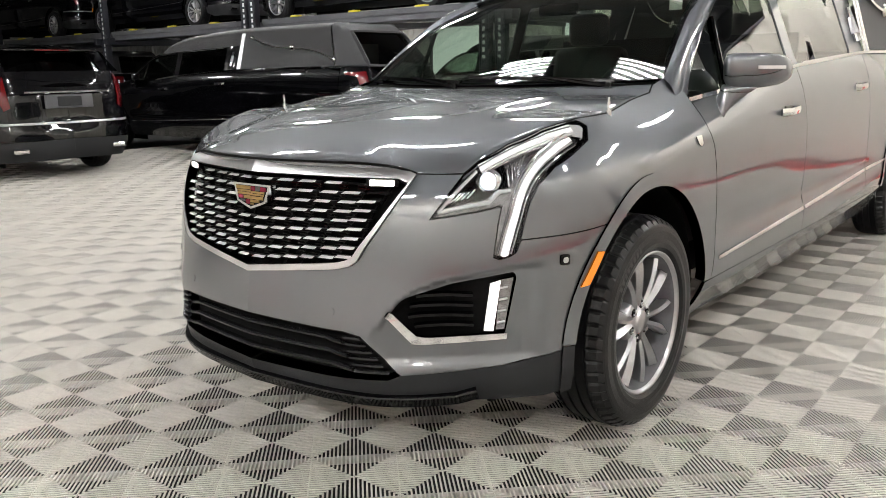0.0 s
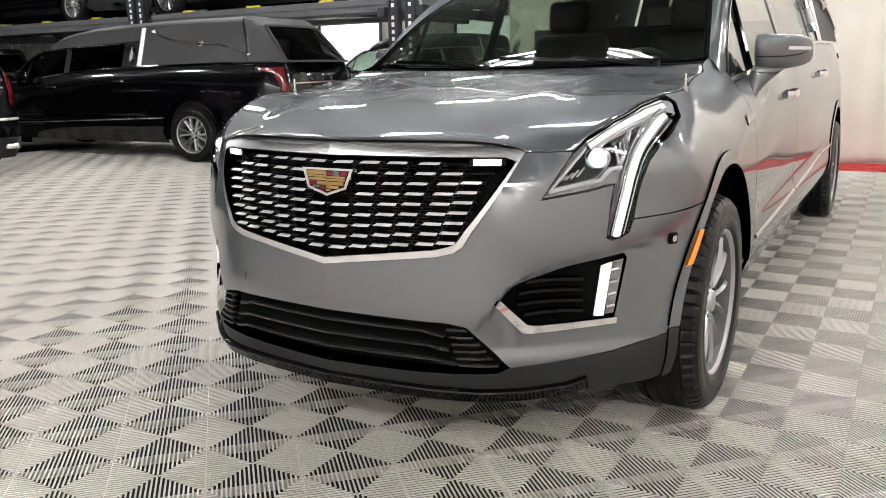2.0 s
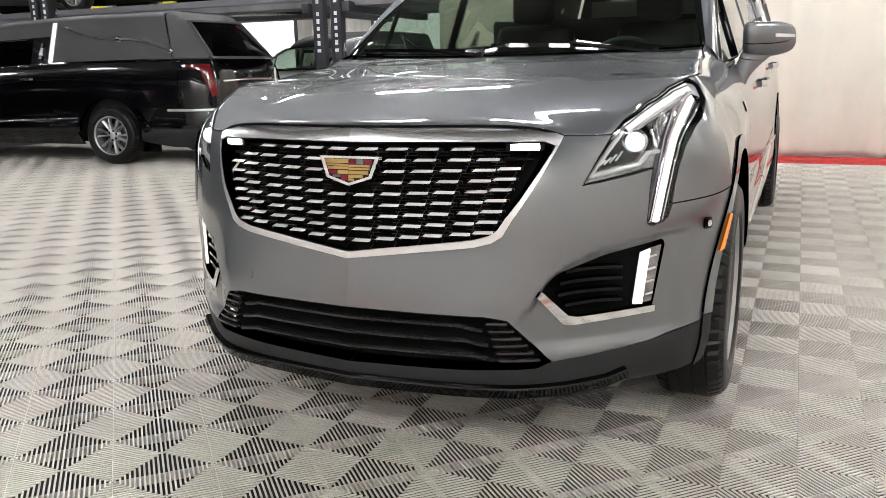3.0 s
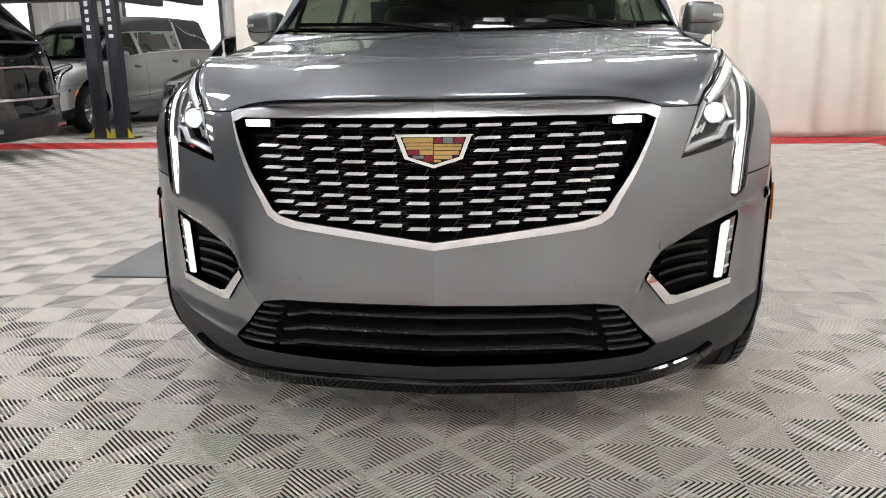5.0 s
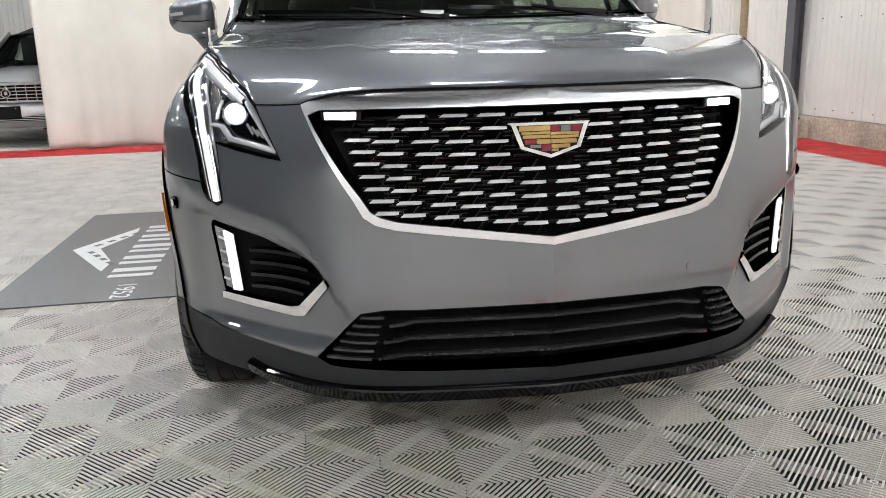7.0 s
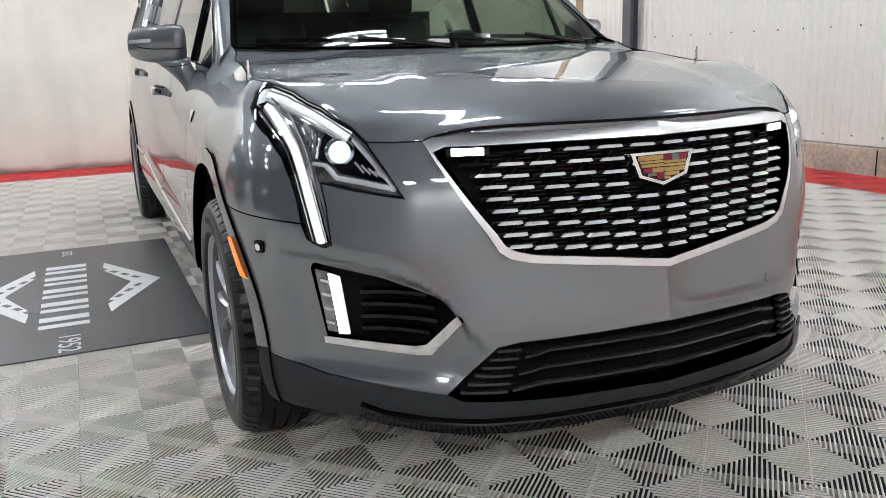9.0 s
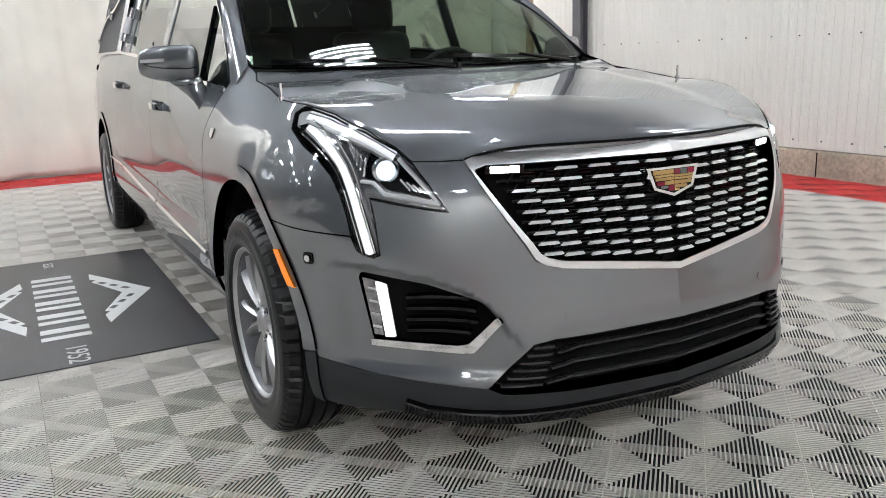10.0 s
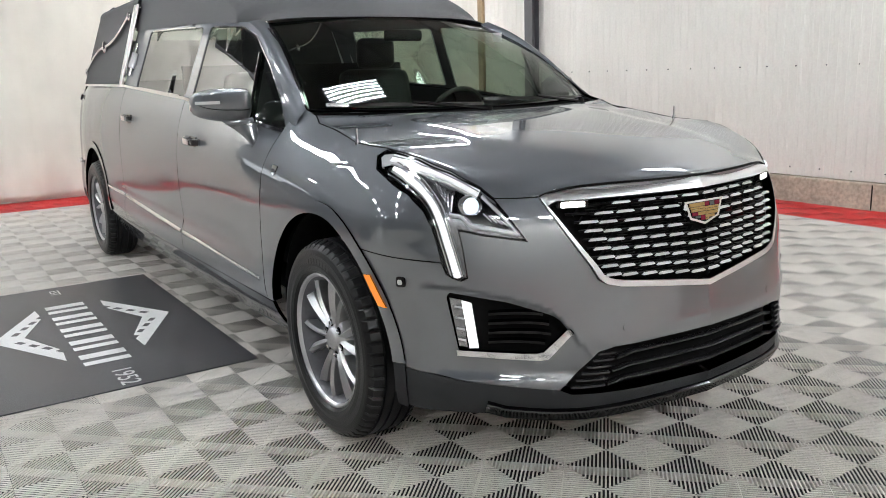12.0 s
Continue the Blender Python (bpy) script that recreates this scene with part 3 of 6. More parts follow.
def panel(name, outline, holes, mat, parent, side=1, h=0.025, out=0.0, deep=0.014, label="", both=False, tilt=None):
    """A body panel: the sheet inside the outline less the holes, with turned-in edges. both: joined with its mirror image."""
    v, f, loops = triangulate(outline, holes, h)
    top = body(v[:, 0], v[:, 1], out)
    nrm = body_normal(v[:, 0], v[:, 1])
    if tilt is not None:
        def raised(q):
            return body(q[:, 0], q[:, 1], out) - body_normal(q[:, 0], q[:, 1]) * tilt(q)[:, None]
        top = raised(v)
        nt = np.cross(raised(v + (0.003, 0)) - raised(np.maximum(v - (0.003, 0), (0, 0))), raised(v + (0, 0.003)) - raised(v - (0, 0.003)))
        nrm = nt / np.linalg.norm(nt, axis=1)[:, None]
    verts, norms, faces = [top], [nrm], []
    turn = np.cross(top[f[:, 1]] - top[f[:, 0]], top[f[:, 2]] - top[f[:, 0]])
    flip = (turn * nrm[f[:, 0]]).sum() < 0
    faces += [tuple(t[::-1]) if flip else tuple(t) for t in f]
    k = len(v)
    if deep:
        for lp in loops:
            p, n = body(lp[:, 0], lp[:, 1], out), body_normal(lp[:, 0], lp[:, 1])
            if tilt is not None:
                p = p - n * tilt(lp)[:, None]
            q = p - n * deep
            m = len(lp)
            tang = np.roll(p, -1, 0) - np.roll(p, 1, 0)
            wall = np.cross(tang, n)
            wall /= np.linalg.norm(wall, axis=1)[:, None] + 1e-9
            verts += [p, q]
            norms += [wall, wall]
            faces += [(k + i, k + (i + 1) % m, k + m + (i + 1) % m, k + m + i) for i in range(m) if not (both and abs(lp[i][0]) + abs(lp[(i + 1) % m][0]) < 1e-5)]
            k += 2 * m
    verts, norms = np.vstack(verts), np.vstack(norms)
    if both or side < 0:
        mv, mn = verts * (-1, 1, 1), norms * (-1, 1, 1)
        mf = [t[::-1] for t in faces]
        if both:
            n0 = len(verts)
            verts, norms = np.vstack([verts, mv]), np.vstack([norms, mn])
            faces = faces + [tuple(i + n0 for i in t) for t in mf]
        else:
            verts, norms, faces = mv, mn, mf
    return obj(name, verts, faces, mat, parent, normals=norms, label=label)


def strip_on(name, path, width, mat, parent, side=1, out=0.006, label="", thick=0.006, fine=0.03):
    """A raised strip along a path on the body sheet."""
    p = resample(path, fine, closed=False)
    tan = np.gradient(p, axis=0)
    tan /= np.linalg.norm(tan, axis=1)[:, None]
    nor = np.c_[-tan[:, 1], tan[:, 0]]
    rows = [body(*(p - nor * width / 2).T, out - thick), body(*(p - nor * width * 0.42).T, out), body(*(p + nor * width * 0.42).T, out), body(*(p + nor * width / 2).T, out - thick)]
    g = np.stack(rows, 1) * (side, 1, 1)
    return loft(name, g, mat, parent, label)


def smooth_line(pts, n=40):
    """A smooth run through a few places on the body sheet."""
    p = np.asarray(pts, float)
    t = np.r_[0, np.cumsum(np.linalg.norm(np.diff(p, axis=0), axis=1))]
    u = np.linspace(0, t[-1], n)
    return np.c_[herm(t, p[:, 0])(u), herm(t, p[:, 1])(u)]


def shrink(poly, d):
    """The outline drawn in by d all round."""
    p = np.asarray(poly, float)
    area = (p[:, 0] * np.roll(p[:, 1], -1) - np.roll(p[:, 0], -1) * p[:, 1]).sum()
    e = np.roll(p, -1, 0) - p
    e /= np.linalg.norm(e, axis=1)[:, None]
    n = np.c_[-e[:, 1], e[:, 0]] * np.sign(area)
    b = n + np.roll(n, 1, 0)
    b /= np.maximum(0.55, (b * b).sum(1) / 2)[:, None]
    return p + b * d


# outlines on the body sheet (s, z)
HUB_Y, HUB_Z, REAR_Y = -0.02, 0.372, 4.19
GRILLE_OUT = line((0, -0.95, 0.985), (0.505, -0.80, 0.980), (0.558, -0.79, 0.955), (0.458, -0.92, 0.738), (0.437, -0.93, 0.697), (0.410, -0.94, 0.679), (0.365, -0.955, 0.667), (0, -0.996, 0.621))
LAMP_INNER = [(0.680, 0.822), (0.739, 0.898), (0.785, 0.949)]
LAMP_TOP = [(0.835, 0.985), (0.938, 1.029), (1.09, 1.066), (1.285, 1.091)]
LAMP_OUTER = [(1.325, 1.086), (1.343, 1.073), (1.302, 1.031), (1.185, 0.997), (1.082, 0.966), (1.016, 0.918), (0.986, 0.868), (0.969, 0.815), (0.951, 0.742)]
LAMP_FOOT = [(0.940, 0.721), (0.922, 0.710), (0.889, 0.700), (0.868, 0.709), (0.883, 0.803), (0.896, 0.856)]
LAMP_UNDER = [(0.828, 0.842), (0.739, 0.829)]
LAMP = LAMP_INNER + LAMP_TOP + LAMP_OUTER + LAMP_FOOT + LAMP_UNDER
FOG = line((0.535, -0.91, 0.535), (0.565, -0.885, 0.585), (0.69, -0.79, 0.632), (0.82, -0.657, 0.660), (0.832, -0.655, 0.645), (0.806, -0.68, 0.470), (0.79, -0.69, 0.458), (0.605, -0.869, 0.450), (0.585, -0.88, 0.456))
LOWER = line((0, -1.02, 0.482), (0.40, -0.965, 0.480), (0.455, -0.945, 0.470), (0.558, -0.905, 0.345), (0.53, -0.91, 0.330), (0.3, -0.98, 0.322), (0, -1.028, 0.318))
HOOD_EDGE = (line((0.563, -0.79, 0.957), (0.63, -0.765, 0.955)) + [(0.789, 0.956), (0.838, 0.991), (0.938, 1.035), (1.09, 1.072), (1.30, 1.098)]
             + line((0.836, -0.117, 1.107), (0.814, 0.1, 1.142), (0.803, 0.255, 1.162), (0.785, 0.315, 1.190)))


def arch(y0, r, a0, a1, n=36):
    sc = s_at(y0)
    return [(sc - r * math.cos(a), HUB_Z + r * math.sin(a)) for a in np.linspace(radians(a0), radians(a1), n)]


def shift(poly, ds, dz):
    return [(s + ds, z + dz) for s, z in poly]


def ring(outer, inner):
    """A half ring between two half outlines that both start and end on the middle line."""
    return list(outer) + list(inner)[::-1]


def belt_z(y):
    return 1.118 + 0.0 * y + np.interp(y, [0.45, 1.8, 3.2, 5.2], [0.0, 0.130, 0.205, 0.225])


def glass_x(y, z):
    return 0.872 - 0.36 * (z - belt_z(y)) - 0.10 * np.maximum(0, 0.9 - y) ** 1.5 - 0.02 * np.maximum(0, y - 4.2)


def sheet(name, outline, holes, mat, parent, side, off=0.0, h=0.06, deep=0.006, label=""):
    """A panel of the upper side of the body, drawn in (y, z)."""
    v, f, loops = triangulate(outline, holes, h)

    def lift(p, o):
        return np.c_[(glass_x(p[:, 0], p[:, 1]) + o) * side, p[:, 0], p[:, 1]]
    top = lift(v, off)
    a, b, c = (top[i] for i in f[0])
    flip = np.cross(b - a, c - a)[0] * side < 0
    verts, faces, k = [top], [tuple(t[::-1]) if flip else tuple(t) for t in f], len(v)
    for lp in loops:
        m = len(lp)
        verts += [lift(lp, off), lift(lp, off - deep)]
        faces += [(k + i, k + (i + 1) % m, k + m + (i + 1) % m, k + m + i) for i in range(m)]
        k += 2 * m
    return obj(name, np.vstack(verts), faces, mat, parent, label=label)


def lathe(profile, seg, name, mat, parent, label="", m=None, smooth=True):
    """A body of revolution about x from (x, radius) points."""
    p = np.asarray(profile, float)
    a = np.linspace(0, 2 * np.pi, seg, endpoint=False)
    verts = [(x, r * math.cos(t), r * math.sin(t)) for t in a for x, r in p]
    k = len(p)
    faces = [(i * k + j, i * k + j + 1, ((i + 1) % seg) * k + j + 1, ((i + 1) % seg) * k + j) for i in range(seg) for j in range(k - 1)]
    ob = obj(name, verts, faces, mat, parent, smooth=smooth, label=label)
    if m is not None:
        ob.matrix_basis = m
    return ob


RIDE = 0.018  # the body's own zero lies this high over the floor
TYRE_R, RIM_R, TYRE_W = 0.383, 0.255, 0.235


def tyre_mesh(prof, parent):
    """The tyre: turned profile with cross cuts in both shoulders."""
    p, seg = np.asarray(prof, float), 280
    k = len(p)
    verts = []
    for i in range(seg):
        a = 2 * math.pi * i / seg
        cut = (i % 5) == 0
        for x, r in p:
            if cut and r > 0.358 and abs(x) > 0.06:
                r -= 0.007
            verts.append((x, r * math.cos(a), r * math.sin(a)))
    faces = [(i * k + j, i * k + j + 1, ((i + 1) % seg) * k + j + 1, ((i + 1) % seg) * k + j) for i in range(seg) for j in range(k - 1)]
    return obj("tyre", verts, faces, RUBBER, parent, smooth=False, label="black road tyre with grooved tread")


def wheel_parts(parent, y, side, turn):
    w = new("wheel")
    w.parent = parent
    w.matrix_basis = pose(side * 0.857, y, TYRE_R - RIDE) @ (Matrix() if side > 0 else Matrix.Rotation(math.pi, 4, "Z"))
    w.empty_display_size = 0.1
    hw = TYRE_W / 2
    prof = [(-hw + 0.02, RIM_R), (-hw, RIM_R + 0.03), (-hw, 0.336), (-hw + 0.02, 0.369), (-hw + 0.045, 0.379)]
    for g in (-0.062, -0.022, 0.022, 0.062):
        prof += [(g - 0.005, TYRE_R), (g - 0.004, TYRE_R - 0.008), (g + 0.004, TYRE_R - 0.008), (g + 0.005, TYRE_R)]
    prof += [(hw - 0.045, 0.379), (hw - 0.018, 0.369), (hw - 0.004, 0.352), (hw - 0.001, 0.345), (hw + 0.002, 0.330), (hw + 0.001, 0.305), (hw + 0.003, 0.289), (hw, 0.272), (hw - 0.012, RIM_R + 0.004), (hw - 0.03, RIM_R - 0.004)]
    tyre = tyre_mesh(prof, w)
    # sidewall lettering as plain bars
    marks = bmesh.new()
    for k in range(8):
        m = Matrix.Rotation(radians(-28 + k * 4.6) + turn, 4, "X") @ Matrix.Translation((hw + 0.0022, 0, 0.307))
        add_box(marks, 0, 0, 0, 0.0012, 0.014, 0.022, m)
    part("sidewall_print", marks, SIDEWALL, tyre)
    fx = hw - 0.012
    lathe([(fx - 0.19, RIM_R - 0.01), (fx - 0.15, RIM_R - 0.028), (fx - 0.10, RIM_R - 0.030)], 60, "barrel", STEEL, w)
    lathe([(fx - 0.10, RIM_R - 0.030), (fx - 0.022, RIM_R - 0.020), (fx - 0.010, RIM_R - 0.011)], 72, "inner_rim", STEEL, w)
    lathe([(fx - 0.010, RIM_R - 0.011), (fx - 0.004, RIM_R - 0.007), (fx + 0.003, RIM_R - 0.003), (fx + 0.003, RIM_R + 0.003), (fx - 0.01, RIM_R + 0.006)], 72, "rim", RIM, w, "silver alloy wheel rim")
    # spokes: six pairs, each a tapered ridge
    for k in range(6):
        for sgn in (-1, 1):
            a0 = 2 * math.pi * k / 6 + turn
            n = 7
            rows = []
            for i in range(n):
                f = i / (n - 1)
                r = 0.060 + (RIM_R - 0.012 - 0.060) * f
                ang = a0 + sgn * (0.165 + 0.060 * f ** 1.2)
                wd = 0.0100 + 0.0075 * f ** 1.3
                crown = fx - 0.016 - 0.020 * (1 - f) ** 2 - 0.010 * f ** 3
                c = np.array([0, math.cos(ang) * r, math.sin(ang) * r])
                t = np.array([0, -math.sin(ang), math.cos(ang)])
                rows.append([c - t * wd * 0.8 + (crown - 0.05, 0, 0), c - t * wd + (crown - 0.006 - 0.012 * f * (sgn > 0), 0, 0), c + t * wd * 0.35 * sgn + (crown + 0.006, 0, 0),
                             c + t * wd + (crown - 0.006 - 0.012 * f * (sgn < 0), 0, 0), c + t * wd * 0.8 + (crown - 0.05, 0, 0)])
            sp = loft("spoke", rows, RIM, w)
            sp.data.shade_flat()
    lathe([(fx - 0.085, 0.098), (fx - 0.044, 0.092), (fx - 0.036, 0.082), (fx - 0.036, 0.044), (fx - 0.026, 0.040), (fx - 0.020, 0.034), (fx - 0.018, 0.0)], 36, "hub", RIM, w)
    for k in range(6):
        a = 2 * math.pi * (k + 0.5) / 6 + turn
        m = Matrix.Translation((fx - 0.034, 0.062 * math.cos(a), 0.062 * math.sin(a)))
        # raised black disc: the shade of a nut hollow put into colour
        part("lug_recess", rod(m.translation + Vector((-0.006, 0, 0)), m.translation + Vector((-0.0005, 0, 0)), 0.0155, seg=14), GLOSS_BLACK, w)
        bm = bmesh.new()
        bmesh.ops.create_cone(bm, cap_ends=True, segments=6, radius1=0.010, radius2=0.008, depth=0.016, matrix=m @ Matrix.Rotation(radians(90), 4, "Y"))
        part("lug_nut", bm, CHROME, w)
    lathe([(fx - 0.17, 0.07), (fx - 0.155, 0.165), (fx - 0.13, 0.165), (fx - 0.13, 0.07)], 40, "brake_disc", STEEL, w, "dull steel brake disc")
    lathe([(-hw + 0.02, RIM_R), (-hw + 0.03, 0.02)], 30, "inner_barrel", MATT_BLACK, w)
    return w


def build_hearse(paint):
    car = thing("hearse", "", "hearse")
    # --- bumper, lower valance, splitter ---
    sa = s_at(HUB_Y)
    R_PANEL = 0.52
    fend_front = (0.9555, 0.757)
    fend_rear = find(0.978, -0.378, 0.812)
    a_top = math.degrees(math.asin(min(1, (fend_rear[1] - HUB_Z) / math.hypot(0.358, 0.44))))
    arch_front = arch(HUB_Y, R_PANEL, a_top, 4.5, 14)
    clad_in, clad_out = find(0.57, -0.90, 0.348), (arch_front[-1][0], 0.405)
    bump = (GRILLE_OUT[:1:-1] + [HOOD_EDGE[1]] + LAMP_INNER[::-1] + LAMP_UNDER[::-1] + LAMP_FOOT[::-1] + [fend_front]
            + arch_front + [clad_out, find(0.80, -0.69, 0.372), clad_in] + [LOWER[2], LOWER[1], LOWER[0]])
    fog_in = rounded(FOG, 0.02)
    panel("bumper", bump, [fog_in], paint, car, both=True, h=0.014, deep=0.02)
    low = ([LOWER[6], LOWER[5], LOWER[4], clad_in, find(0.80, -0.69, 0.369), (clad_out[0], 0.402)] + arch(HUB_Y, R_PANEL, 3, -13, 8)
           + [find(0.90, -0.57, 0.246), find(0.78, -0.70, 0.25), (s_of_x(0.6), 0.262), (0.4, 0.268), (0, 0.268)])
    panel("valance", low, [], PLASTIC, car, both=True, h=0.025, deep=0.05, label="dark grey plastic lower valance", out=-0.001)
    lip = np.array([body([q[0]], [q[1]], 0.008)[0] for q in resample([(0.0, 0.262), (0.35, 0.262), (s_of_x(0.6), 0.262), find(0.70, -0.79, 0.268), find(0.745, -0.745, 0.285)], 0.03, closed=False)])
    lip = np.vstack([lip[::-1] * (-1, 1, 1), lip[1:]])
    sweep("splitter", lip, [(-0.03, 0.020), (0.008, 0.018), (0.014, 0.014), (0.016, 0.009), (0.002, -0.020), (-0.03, -0.022)], LIP_BLACK, car, "gloss black lip along the bumper's lower edge", closed=False)
    # --- lower intake: black backing, slats, side grids ---
    back = [(0, 0.50)] + LOWER[1:6] + [(0, 0.305)]
    panel("intake_back", back, [], MATT_BLACK, car, both=True, h=0.05, out=-0.055, deep=0)
    for z in (0.450, 0.408, 0.366):
        wide = np.interp(z, [0.34, 0.47], [0.43, 0.385])
        pts = np.array([[x, 0] for x in np.linspace(0, wide, 14)])
        prof = [(0, 0.006), (-0.010, 0.004), (-0.006, -0.004), (0.02, -0.012), (0.03, -0.002)]
        p = body([s_of_x(x) for x in pts[:, 0]], np.full(14, z), -0.012)
        p[:, 2] -= 0.012 * step((np.linspace(0, wide, 14) - wide + 0.06) / 0.05)
        p = np.vstack([p[::-1] * (-1, 1, 1), p[1:]])
        sweep("slat", p, [(-b, c) for b, c in prof], SLAT_SHINE, car)
    for sd in (-1, 1):
        for k in range(6):
            z = 0.462 - k * 0.021
            x0, x1 = np.interp(z, [0.34, 0.47], [0.44, 0.40]), np.interp(z, [0.345, 0.47], [0.545, 0.45])
            p = body([s_of_x(x) for x in np.linspace(x0, x1, 5)], np.full(5, z), -0.008) * (sd, 1, 1)
            sweep("grid_bar", p, [(0, 0.003), (0.014, 0.003), (0.014, -0.003), (0, -0.003)] if sd > 0 else [(0, 0.003), (-0.014, 0.003), (-0.014, -0.003), (0, -0.003)], SLAT_SHINE, car)
    # --- grille: frame, backing, rows of bright dashes ---
    inner = line((0, -0.95, 0.945), (0.505, -0.80, 0.942), (0.537, -0.80, 0.930), (0.441, -0.92, 0.744), (0.421, -0.93, 0.711), (0.400, -0.94, 0.697), (0.361, -0.955, 0.686), (0, -0.996, 0.640))
    panel("grille_frame", ring(GRILLE_OUT, inner), [], SATIN, car, both=True, h=0.016, out=0.010, deep=0.035, label="satin bright metal grille surround",
          tilt=lambda v: 0.012 * np.clip((v[:, 1] - 0.945) / 0.04, 0, 1.2) ** 1.5)
    panel("grille_back", [(0, 0.96)] + inner[1:-1] + [(0, 0.63)], [], MATT_BLACK, car, both=True, h=0.05, out=-0.05, deep=0)
    dash_bm = bmesh.new()
    add_box(dash_bm, 0, 0, 0, 0.056, 0.012, 0.0070)
    for v in dash_bm.verts:
        # wedge with slanting ends: its bright face looks up and forward
        v.co.x += 0.005 * (1 if v.co.z > 0 else -1)
        if v.co.y < 0 and v.co.z > 0:
            v.co.z = -0.002
        elif v.co.y > 0:
            v.co.y = 0.004
    dash_mesh = bpy.data.meshes.new("dash")
    dash_bm.to_mesh(dash_mesh)
    dash_bm.free()
    dash_mesh.materials.append(DASH)
    link_bm = bmesh.new()
    for dz in (0.0045, -0.0045):
        add_box(link_bm, 0, 0.012, dz, 0.040, 0.010, 0.003)
    link_mesh = bpy.data.meshes.new("link")
    link_bm.to_mesh(link_mesh)
    link_bm.free()
    link_mesh.materials.append(GLOSS_BLACK)
    mesh_bm = bmesh.new()
    columns = (0.051, 0.143, 0.231, 0.315, 0.395, 0.468)
    n_rows = 9

    def on_grille(x, z):
        return find(x, -0.9 if x < 0.45 else -0.85, z)[0] if x > 0.3 else s_of_x(x)

    def cell_pose(s0, z, sd):
        p0, p1 = body([s0 - 0.02], [z], 0.0)[0], body([s0 + 0.02], [z], 0.0)[0]
        return Matrix.Translation((p0 + p1) / 2 * (sd, 1, 1)) @ Matrix.Rotation(math.atan2((p1 - p0)[1], (p1 - p0)[0]) * sd, 4, "Z")
    for sd in (-1, 1):
        for c, top_x in enumerate(columns):
            for r in range(n_rows):
                f = r / (n_rows - 1)
                x = top_x * (1 - 0.2 * f)
                bot = np.interp(x, [0, 0.40, 0.5], [0.668, 0.708, 0.736])
                z = 0.924 + (bot - 0.924) * f
                m = cell_pose(on_grille(x, z), z, sd)
                # dark cell behind each dash, and the gloss links between the columns
                add_box(mesh_bm, 0, 0.026, -0.004, 0.074, 0.012, 0.006, m)
                add_box(mesh_bm, 0.026, 0.030, -0.014, 0.004, 0.010, 0.028, m @ Matrix.Rotation(0.6, 4, "Y"))
                if c + 1 < len(columns) and r + 1 < n_rows:
                    xm = (top_x + columns[c + 1]) / 2 * (1 - 0.2 * (f + 0.06))
                    zm = z - 0.014 + 0.006 * x
                    ml = cell_pose(on_grille(xm, zm), zm, sd)
                    lk = new("link", link_mesh)
                    lk.parent = car
                    lk.matrix_basis = ml
                if (c == 0 and 0 < r < 4) or (c == 4 and r == 0) or (c == 5 and r < 2):
                    continue
                d = new("dash", dash_mesh)
                d.parent = car
                d.matrix_basis = m @ Matrix.Diagonal((1 - 0.12 * f, 1, 1, 1))
    part("grille_mesh", mesh_bm, SLAT, car, "gloss black grille mesh behind the dashes")
    # strobes in the grille corners
    for sd in (-1, 1):
        p0, p1 = body([find(0.43, -0.85, 0.928)[0]], [0.928])[0], body([find(0.505, -0.82, 0.928)[0]], [0.928])[0]
        ctr, ang = (p0 + p1) / 2 * (sd, 1, 1), math.atan2((p1 - p0)[1], (p1 - p0)[0]) * sd
        m = Matrix.Translation(ctr) @ Matrix.Rotation(ang, 4, "Z")
        base = part("strobe_lamp", box(0, 0.008, 0, 0.105, 0.02, 0.024, 0.004, m=m), GLOSS_BLACK, car, "small lit strobe lamp")
        part("lens", box(0, -0.004, 0, 0.078, 0.008, 0.018, 0.002, m=m), STROBE, base)
    # --- crest badge: a shield of plain coloured bars ---
    lean = math.atan2(0.045, 0.36)
    bm_m = pose(0, -0.968, 0.866, -math.degrees(lean), 0, 0) @ Matrix.Rotation(radians(90), 4, "X")
    shield = [(-0.097, 0.038), (-0.093, 0.033), (-0.072, -0.022), (0, -0.045), (0.072, -0.022), (0.093, 0.033), (0.097, 0.038)]

    def plate(poly, z0, z1, mat_, name, parent_):
        p = np.asarray(poly)
        n = len(p)
        vs = [(x, y, z1) for x, y in p] + [(x * 1.04, y * 1.04, z0) for x, y in p]
        fs = [tuple(range(n))] + [(i, i + n, (i + 1) % n + n, (i + 1) % n) for i in range(n)]
        o = obj(name, vs, fs, mat_, parent_, smooth=False)
        o.matrix_basis = bm_m
        return o
    badge = plate(shield, -0.02, 0.008, CHROME, "badge", car)
    badge["label"] = "bright shield badge with coloured bars"
    field = plate([(-0.080, 0.031), (-0.062, -0.017), (0, -0.036), (0.062, -0.017), (0.080, 0.031)], 0.006, 0.0095, GLOSS_BLACK, "field", badge)
    field.matrix_basis = Matrix()
